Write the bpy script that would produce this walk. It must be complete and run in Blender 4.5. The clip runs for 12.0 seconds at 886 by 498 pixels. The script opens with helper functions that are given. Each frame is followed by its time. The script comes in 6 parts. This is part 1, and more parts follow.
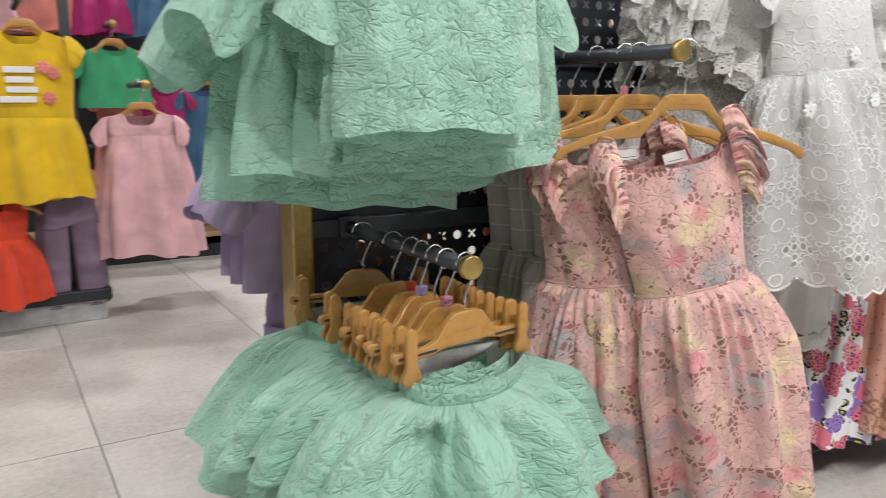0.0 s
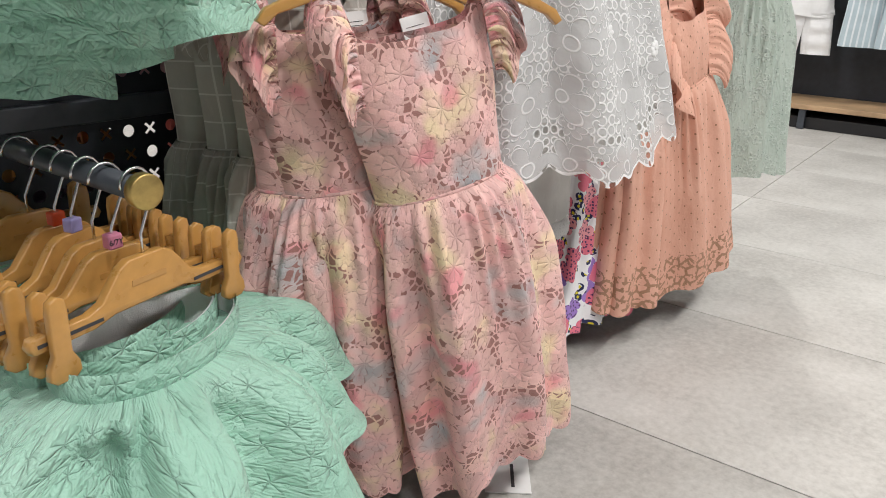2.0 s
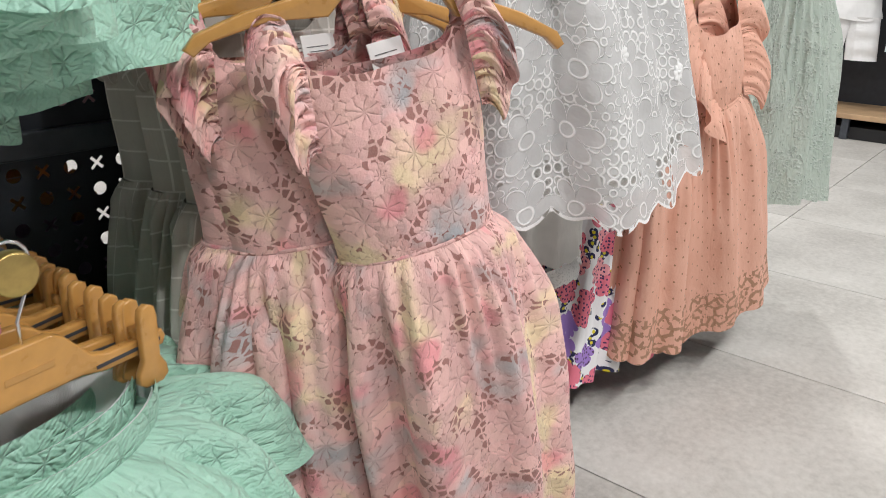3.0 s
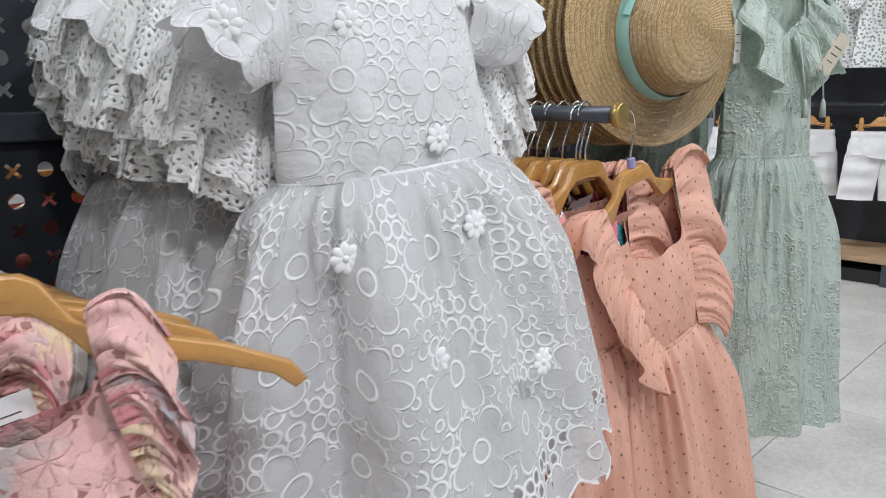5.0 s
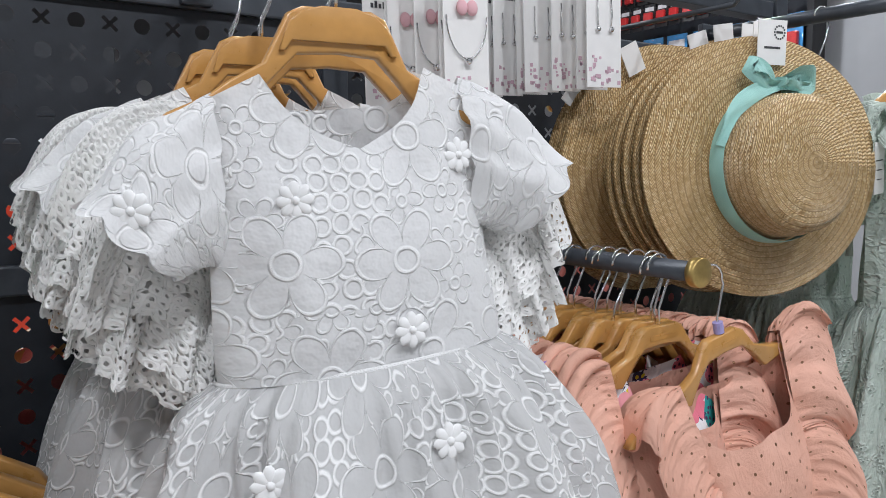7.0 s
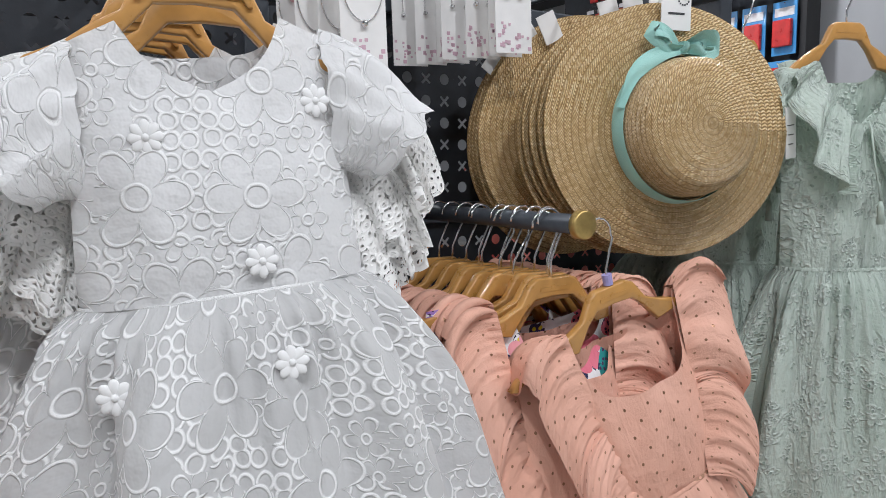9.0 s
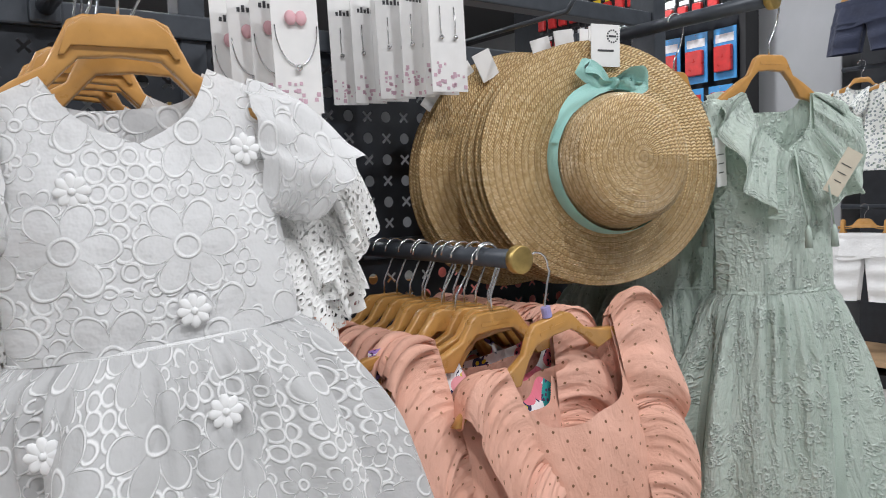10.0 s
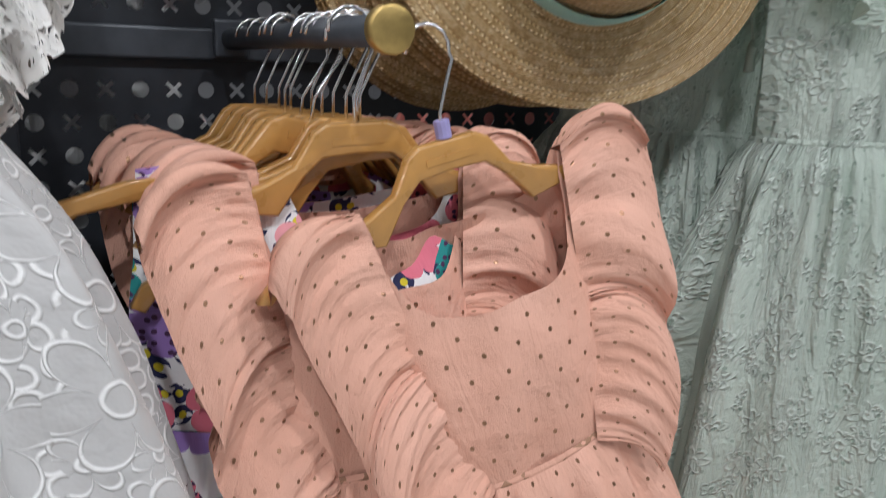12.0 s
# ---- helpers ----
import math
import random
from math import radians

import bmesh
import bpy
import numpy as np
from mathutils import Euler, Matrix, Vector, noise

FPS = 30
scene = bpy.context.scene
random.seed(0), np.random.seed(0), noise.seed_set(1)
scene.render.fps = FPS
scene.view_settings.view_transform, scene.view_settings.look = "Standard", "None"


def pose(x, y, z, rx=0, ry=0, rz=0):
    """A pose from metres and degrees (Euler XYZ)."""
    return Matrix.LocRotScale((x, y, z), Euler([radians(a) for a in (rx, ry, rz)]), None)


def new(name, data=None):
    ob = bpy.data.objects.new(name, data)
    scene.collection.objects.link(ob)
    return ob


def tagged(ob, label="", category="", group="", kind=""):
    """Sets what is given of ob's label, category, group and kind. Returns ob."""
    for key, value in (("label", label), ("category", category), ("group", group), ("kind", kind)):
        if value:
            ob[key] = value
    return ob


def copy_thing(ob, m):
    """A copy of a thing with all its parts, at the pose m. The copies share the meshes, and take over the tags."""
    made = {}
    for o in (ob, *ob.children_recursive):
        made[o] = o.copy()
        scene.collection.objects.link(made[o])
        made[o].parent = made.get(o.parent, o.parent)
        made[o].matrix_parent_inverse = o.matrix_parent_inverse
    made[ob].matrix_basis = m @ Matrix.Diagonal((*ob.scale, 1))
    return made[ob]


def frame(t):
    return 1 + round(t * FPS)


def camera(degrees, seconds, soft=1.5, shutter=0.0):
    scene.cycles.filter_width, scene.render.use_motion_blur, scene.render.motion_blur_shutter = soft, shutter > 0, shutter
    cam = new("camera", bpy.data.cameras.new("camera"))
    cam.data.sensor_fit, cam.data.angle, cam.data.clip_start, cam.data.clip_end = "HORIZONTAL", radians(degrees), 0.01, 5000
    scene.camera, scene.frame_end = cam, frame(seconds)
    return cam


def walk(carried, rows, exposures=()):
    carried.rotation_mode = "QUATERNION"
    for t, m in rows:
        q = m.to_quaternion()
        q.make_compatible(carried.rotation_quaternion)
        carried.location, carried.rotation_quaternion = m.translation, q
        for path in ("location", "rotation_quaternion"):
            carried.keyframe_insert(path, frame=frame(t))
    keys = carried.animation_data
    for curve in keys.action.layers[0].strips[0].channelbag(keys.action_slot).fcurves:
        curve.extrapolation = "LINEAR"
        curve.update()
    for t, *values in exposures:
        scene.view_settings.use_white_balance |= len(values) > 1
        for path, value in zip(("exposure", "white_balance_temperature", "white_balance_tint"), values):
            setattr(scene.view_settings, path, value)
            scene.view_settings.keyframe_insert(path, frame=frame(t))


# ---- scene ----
cam = camera(60.1, 12.0, soft=0.75, shutter=0.25)
METRES, EYE, TILT, LEAN, TURN = 2.07, 0.868, -11.0, 0.0, -31.0
ROWS = [
    (0.0, 0.0, 0.0, 0.0, 0.0, 0.0, -0.0),
    (0.5, -0.0126, 0.0757, 0.0163, -10.74, -1.07, 2.31),
    (1.0, -0.02, 0.1167, 0.0166, -18.21, -3.98, 2.94),
    (1.5, -0.0055, 0.1353, 0.0084, -21.63, -7.38, 2.75),
    (2.0, 0.0173, 0.1562, 0.0151, -21.85, -9.77, 2.39),
    (2.5, 0.0491, 0.1879, 0.0229, -20.06, -10.63, 2.36),
    (4.5, 0.2001, 0.3281, 0.1138, -17.12, -3.29, 3.26),
    (5.0, 0.2749, 0.3356, 0.1302, -15.51, -1.1, 3.13),
    (5.5, 0.3104, 0.3521, 0.1353, -12.97, 0.9, 2.96),
    (6.0, 0.3226, 0.3757, 0.1621, -9.67, 3.46, 2.61),
    (6.5, 0.3347, 0.3868, 0.1811, -6.1, 4.83, 1.77),
    (7.0, 0.3724, 0.3874, 0.1805, -2.85, 5.34, 0.67),
    (7.5, 0.4049, 0.3843, 0.1622, -0.48, 4.85, -0.35),
    (9.5, 0.4499, 0.3623, 0.1511, -2.65, 5.56, 1.32),
    (10.0, 0.4577, 0.3593, 0.1582, -4.15, 7.0, 2.61),
    (10.5, 0.4749, 0.3652, 0.1617, -5.47, 7.41, 3.3),
    (11.0, 0.5012, 0.4168, 0.166, -6.18, 6.44, 3.23),
    (11.5, 0.5357, 0.5019, 0.1619, -4.98, 3.05, 1.38),
    (12.0, 0.5622, 0.5445, 0.141, 0.56, -2.32, -1.8),
]
walk(cam, [(t, pose(0, 0, EYE, TILT, LEAN, TURN) @ pose(METRES * x, METRES * y, METRES * z, 90 + pitch, roll, yaw)) for t, x, y, z, yaw, pitch, roll in ROWS],
     exposures=[(0.0, -0.70, 6500, 10), (2.7, -0.70, 6450, 10), (4.5, -0.87, 6000, 10), (7.0, -1.0, 5950, 10), (9.5, -1.0, 6050, 10), (10.5, -0.94, 6150, 10), (12.0, -0.98, 6050, 10)])

# ---------------------------------------------------------------- light
world = bpy.data.worlds.new("world")
scene.world = world
world.use_nodes = True
world.node_tree.nodes["Background"].inputs[0].default_value = (0.9, 0.95, 1.0, 1)
world.node_tree.nodes["Background"].inputs[1].default_value = 0.02

CEIL = 3.0
LAMP = 51.0


# ---------------------------------------------------------------- materials
def nodes_of(name, rough=0.6, metal=0.0):
    m = bpy.data.materials.new(name)
    m.use_nodes = True
    nt = m.node_tree
    b = nt.nodes["Principled BSDF"]
    b.inputs["Roughness"].default_value = rough
    b.inputs["Metallic"].default_value = metal
    return m, nt, b


def add(nt, kind, **values):
    n = nt.nodes.new(kind)
    for k, v in values.items():
        k = k.replace("_", " ")
        if k in n.inputs:
            n.inputs[k].default_value = v
    return n


def coords(nt, uv, scale=1.0):
    tc = nt.nodes.new("ShaderNodeTexCoord")
    mp = nt.nodes.new("ShaderNodeMapping")
    s = scale if isinstance(scale, tuple) else (scale, scale, scale)
    mp.inputs["Scale"].default_value = s
    nt.links.new(tc.outputs["UV" if uv else "Object"], mp.inputs["Vector"])
    if uv:
        info = nt.nodes.new("ShaderNodeObjectInfo")
        comb = nt.nodes.new("ShaderNodeCombineXYZ")
        nt.links.new(math_node(nt, "MULTIPLY", info.outputs["Random"], 7.0), comb.inputs[0])
        nt.links.new(comb.outputs[0], mp.inputs["Location"])
    return mp.outputs["Vector"]


def ramp(nt, src, stops):
    r = nt.nodes.new("ShaderNodeValToRGB")
    e = r.color_ramp.elements
    while len(e) < len(stops):
        e.new(0.5)
    for el, (p, c) in zip(e, stops):
        el.position = p
        el.color = (*c, 1) if len(c) == 3 else c
    nt.links.new(src, r.inputs["Fac"])
    return r.outputs["Color"]


def mix(nt, fac, a, b, blend="MIX"):
    n = nt.nodes.new("ShaderNodeMix")
    n.data_type = "RGBA"
    n.blend_type = blend
    for sock, v in ((n.inputs["Factor"], fac), (n.inputs["A"], a), (n.inputs["B"], b)):
        if isinstance(v, (int, float)):
            sock.default_value = v
        elif isinstance(v, tuple):
            sock.default_value = (*v, 1)
        else:
            nt.links.new(v, sock)
    return n.outputs["Result"]


def math_node(nt, op, a, b=0.0, c=0.0):
    n = nt.nodes.new("ShaderNodeMath")
    n.operation = op
    for i, v in enumerate((a, b, c)):
        if isinstance(v, (int, float)):
            n.inputs[i].default_value = v
        else:
            nt.links.new(v, n.inputs[i])
    return n.outputs[0]


def bump(nt, b, height, strength=0.3, dist=0.002):
    n = nt.nodes.new("ShaderNodeBump")
    n.inputs["Strength"].default_value = strength
    n.inputs["Distance"].default_value = dist
    nt.links.new(height, n.inputs["Height"])
    nt.links.new(n.outputs["Normal"], b.inputs["Normal"])


def noise_tex(nt, vec, scale, detail=3.0, rough=0.55, dist=0.0):
    n = add(nt, "ShaderNodeTexNoise", Scale=scale, Detail=detail, Roughness=rough, Distortion=dist)
    nt.links.new(vec, n.inputs["Vector"])
    return n.outputs["Fac"]


def voro(nt, vec, scale, feature="F1", out="Distance", rnd=1.0):
    n = nt.nodes.new("ShaderNodeTexVoronoi")
    n.feature = feature
    n.voronoi_dimensions = "2D"
    n.inputs["Scale"].default_value = scale
    n.inputs["Randomness"].default_value = rnd
    nt.links.new(vec, n.inputs["Vector"])
    return n.outputs[out]


def warped(nt, vec, scale, amount):
    """vec shifted by noise, so that patterns do not look like a lattice."""
    n = add(nt, "ShaderNodeTexNoise", Scale=scale, Detail=2.0)
    nt.links.new(vec, n.inputs["Vector"])
    sub = nt.nodes.new("ShaderNodeVectorMath")
    sub.operation = "SUBTRACT"
    nt.links.new(n.outputs["Color"], sub.inputs[0])
    sub.inputs[1].default_value = (0.5, 0.5, 0.5)
    sc = nt.nodes.new("ShaderNodeVectorMath")
    sc.operation = "SCALE"
    nt.links.new(sub.outputs[0], sc.inputs[0])
    sc.inputs["Scale"].default_value = amount
    ad = nt.nodes.new("ShaderNodeVectorMath")
    ad.operation = "ADD"
    nt.links.new(vec, ad.inputs[0])
    nt.links.new(sc.outputs[0], ad.inputs[1])
    return ad.outputs[0]


def cloth_back(nt, m, b, amount, colour):
    """Lets part of the light through thin cloth."""
    tr = nt.nodes.new("ShaderNodeBsdfTranslucent")
    if isinstance(colour, tuple):
        tr.inputs["Color"].default_value = (*colour, 1)
    else:
        nt.links.new(colour, tr.inputs["Color"])
    mx = nt.nodes.new("ShaderNodeMixShader")
    mx.inputs[0].default_value = amount
    nt.links.new(b.outputs[0], mx.inputs[1])
    nt.links.new(tr.outputs[0], mx.inputs[2])
    nt.links.new(mx.outputs[0], nt.nodes["Material Output"].inputs["Surface"])
    return mx


def plain_cloth(name, colour, rough=0.85, weave=900.0, vary=0.12, crease=0.5):
    m, nt, b = nodes_of(name, rough)
    v = coords(nt, True)
    big = noise_tex(nt, v, 9.0)
    dark = tuple(c * (1 - vary * 2) for c in colour)
    light = tuple(min(1, c * (1 + vary)) for c in colour)
    nt.links.new(ramp(nt, big, [(0.3, dark), (0.7, light)]), b.inputs["Base Color"])
    w = noise_tex(nt, v, weave, 1.0)
    cr = noise_tex(nt, coords(nt, True, (1, 0.35, 1)), 40.0, 3.0, 0.6, 1.0)
    bump(nt, b, math_node(nt, "ADD", math_node(nt, "MULTIPLY", w, 0.15), math_node(nt, "MULTIPLY", cr, crease)), 0.8, 0.010)
    b.inputs["Sheen Weight"].default_value = 0.15
    return m


def rings(nt, vec, scale, radius, width, rnd=0.35):
    """1 on rings round the cells of a Voronoi pattern."""
    d = voro(nt, vec, scale, rnd=rnd)
    off = math_node(nt, "ABSOLUTE", math_node(nt, "SUBTRACT", d, radius))
    return math_node(nt, "SUBTRACT", 1.0, math_node(nt, "MINIMUM", math_node(nt, "DIVIDE", off, width), 1.0))


def daisies(nt, vec, scale, radius, petals, width, rnd=0.55):
    """Outlines of petalled flowers at the cells of a Voronoi pattern, and a mask of the ground they cover."""
    pos = voro(nt, vec, scale, out="Position", rnd=rnd)
    sub = nt.nodes.new("ShaderNodeVectorMath")
    sub.operation = "SUBTRACT"
    nt.links.new(vec, sub.inputs[0])
    nt.links.new(pos, sub.inputs[1])
    sep = nt.nodes.new("ShaderNodeSeparateXYZ")
    nt.links.new(sub.outputs[0], sep.inputs[0])
    r = math_node(nt, "SQRT", math_node(nt, "ADD", math_node(nt, "MULTIPLY", sep.outputs[0], sep.outputs[0]), math_node(nt, "MULTIPLY", sep.outputs[1], sep.outputs[1])))
    th = math_node(nt, "ARCTAN2", sep.outputs[1], sep.outputs[0])
    lobe = math_node(nt, "POWER", math_node(nt, "ABSOLUTE", math_node(nt, "COSINE", math_node(nt, "MULTIPLY", th, petals / 2))), 0.5)
    edge = math_node(nt, "MULTIPLY", math_node(nt, "ADD", 0.30, math_node(nt, "MULTIPLY", lobe, 0.70)), radius)
    line = math_node(nt, "SUBTRACT", 1.0, math_node(nt, "MINIMUM", math_node(nt, "DIVIDE", math_node(nt, "ABSOLUTE", math_node(nt, "SUBTRACT", r, edge)), width), 1.0))
    heart = math_node(nt, "SUBTRACT", 1.0, math_node(nt, "MINIMUM", math_node(nt, "DIVIDE", math_node(nt, "ABSOLUTE", math_node(nt, "SUBTRACT", r, radius * 0.24)), width), 1.0))
    return math_node(nt, "MAXIMUM", line, heart), math_node(nt, "LESS_THAN", r, math_node(nt, "ADD", edge, width))


def petals(nt, vec, scale, radius, count, rnd=0.6, split=0.55):
    """Round flowers at the cells of a Voronoi pattern, with an inner and an outer ring of petals.
    Gives the ground they cover, the seams between petals, a domed height and the cell's random colour."""
    pos = voro(nt, vec, scale, out="Position", rnd=rnd)
    tone = nt.nodes.new("ShaderNodeSeparateColor")
    nt.links.new(voro(nt, vec, scale, out="Color", rnd=rnd), tone.inputs[0])
    sub = nt.nodes.new("ShaderNodeVectorMath")
    sub.operation = "SUBTRACT"
    nt.links.new(vec, sub.inputs[0])
    nt.links.new(pos, sub.inputs[1])
    sep = nt.nodes.new("ShaderNodeSeparateXYZ")
    nt.links.new(sub.outputs[0], sep.inputs[0])
    r = math_node(nt, "SQRT", math_node(nt, "ADD", math_node(nt, "MULTIPLY", sep.outputs[0], sep.outputs[0]), math_node(nt, "MULTIPLY", sep.outputs[1], sep.outputs[1])))
    turn = math_node(nt, "DIVIDE", math_node(nt, "ARCTAN2", sep.outputs[1], sep.outputs[0]), 2 * math.pi / count)
    turn = math_node(nt, "ADD", math_node(nt, "ADD", turn, 40.0), math_node(nt, "MULTIPLY", tone.outputs[1], 3.0))
    inner = math_node(nt, "LESS_THAN", r, radius * split)
    turn = math_node(nt, "ADD", turn, math_node(nt, "MULTIPLY", inner, 0.5))
    c = math_node(nt, "MULTIPLY", math_node(nt, "ABSOLUTE", math_node(nt, "SUBTRACT", math_node(nt, "FRACT", turn), 0.5)), 2.0)
    dome = math_node(nt, "SQRT", math_node(nt, "MAXIMUM", math_node(nt, "SUBTRACT", 1.0, math_node(nt, "MULTIPLY", c, c)), 0.0))
    limit = math_node(nt, "MULTIPLY", math_node(nt, "ADD", 0.60, math_node(nt, "MULTIPLY", dome, 0.40)), math_node(nt, "SUBTRACT", radius, math_node(nt, "MULTIPLY", inner, radius * (1 - split))))
    cover = math_node(nt, "LESS_THAN", r, limit)
    whole = math_node(nt, "MAXIMUM", cover, inner)
    step = math_node(nt, "MULTIPLY", inner, math_node(nt, "SUBTRACT", 1.0, cover))
    seam = math_node(nt, "MAXIMUM", math_node(nt, "MULTIPLY", math_node(nt, "GREATER_THAN", c, 0.88), math_node(nt, "GREATER_THAN", r, radius * 0.16)), step)
    rise = math_node(nt, "ADD", math_node(nt, "MULTIPLY", dome, 0.55), math_node(nt, "MULTIPLY", math_node(nt, "FRACT", math_node(nt, "DIVIDE", r, radius * split)), 0.5))
    return whole, seam, rise, tone


def lace_white(name, sheer):
    """White cloth embroidered with daisies and clusters of rings; the sheer one lets its ground show what is behind and has open cells by the hem."""
    m, nt, b = nodes_of(name, 0.62)
    v0 = coords(nt, True)
    v = warped(nt, v0, 30.0, 0.005)
    flower, inside = daisies(nt, v, 10.5, 0.044, 6, 0.0022, 0.5)
    small_f, inside2 = daisies(nt, v, 25.0, 0.0195, 6, 0.0018, 0.5)
    small = rings(nt, v, 58.0, 0.42, 0.125, 0.35)
    where = math_node(nt, "GREATER_THAN", noise_tex(nt, v0, 11.0, 1.0), 0.49)
    fill = math_node(nt, "ADD", math_node(nt, "MULTIPLY", small, where), math_node(nt, "MULTIPLY", small_f, math_node(nt, "SUBTRACT", 1.0, where)))
    out = math_node(nt, "SUBTRACT", 1.0, inside)
    thread = math_node(nt, "MAXIMUM", flower, math_node(nt, "MULTIPLY", fill, out))
    sep = nt.nodes.new("ShaderNodeSeparateXYZ")
    nt.links.new(v0, sep.inputs[0])
    if sheer:
        thread = math_node(nt, "MAXIMUM", thread, math_node(nt, "LESS_THAN", sep.outputs[1], 0.005))
    thread = math_node(nt, "MINIMUM", math_node(nt, "MULTIPLY", thread, 1.5), 1.0)
    col = mix(nt, thread, (0.66, 0.66, 0.665) if sheer else (0.77, 0.77, 0.775), (0.98, 0.98, 0.98))
    nt.links.new(col, b.inputs["Base Color"])
    b.inputs["Sheen Weight"].default_value = 0.3
    crush = noise_tex(nt, v0, 24.0, 4.0)
    stitch = math_node(nt, "MULTIPLY", math_node(nt, "MULTIPLY", noise_tex(nt, v0, 1100.0, 1.0), thread), 0.5)
    bump(nt, b, math_node(nt, "ADD", math_node(nt, "ADD", thread, stitch), math_node(nt, "MULTIPLY", crush, 7.0)), 0.85, 0.0012)
    cloth_back(nt, m, b, 0.14, (0.9, 0.9, 0.9))
    if sheer:
        cell = math_node(nt, "MULTIPLY", math_node(nt, "MULTIPLY", math_node(nt, "LESS_THAN", voro(nt, v, 58.0, rnd=0.35), 0.29), where), out)
        low = math_node(nt, "LESS_THAN", sep.outputs[1], 0.085)
        hole = math_node(nt, "SUBTRACT", 1.0, math_node(nt, "MULTIPLY", cell, low))
        nt.links.new(math_node(nt, "MULTIPLY", hole, math_node(nt, "ADD", 0.80, math_node(nt, "MULTIPLY", thread, 0.20))), b.inputs["Alpha"])
    return m


def guipure(name, colour=(0.93, 0.925, 0.91)):
    """Frill cloth: embroidered net that opens towards its edge into loops of cotton thread."""
    m, nt, b = nodes_of(name, 0.85)
    v0 = coords(nt, True)
    v = warped(nt, v0, 60.0, 0.003)
    a = rings(nt, v, 140.0, 0.38, 0.25, 0.5)
    c = math_node(nt, "LESS_THAN", voro(nt, v, 190.0, "DISTANCE_TO_EDGE", rnd=0.8), 0.09)
    sep = nt.nodes.new("ShaderNodeSeparateXYZ")
    nt.links.new(v0, sep.inputs[0])
    out = math_node(nt, "SUBTRACT", sep.outputs[1], 0.40)
    near = math_node(nt, "LESS_THAN", math_node(nt, "ADD", out, math_node(nt, "MULTIPLY", noise_tex(nt, v0, 45.0, 1.0), 0.05)), 0.112)
    sprig = math_node(nt, "GREATER_THAN", noise_tex(nt, v0, 75.0, 2.0), 0.63)
    loops = math_node(nt, "MAXIMUM", math_node(nt, "MAXIMUM", math_node(nt, "GREATER_THAN", a, 0.2), c), sprig)
    nt.links.new(math_node(nt, "MAXIMUM", loops, math_node(nt, "MULTIPLY", near, 0.93)), b.inputs["Alpha"])
    nt.links.new(mix(nt, loops, tuple(k * 0.84 for k in colour), colour), b.inputs["Base Color"])
    bump(nt, b, math_node(nt, "ADD", math_node(nt, "MAXIMUM", a, sprig), math_node(nt, "MULTIPLY", noise_tex(nt, v0, 30.0, 3.0), 1.5)), 0.6, 0.0015)
    cloth_back(nt, m, b, 0.15, (0.9, 0.9, 0.88))
    return m


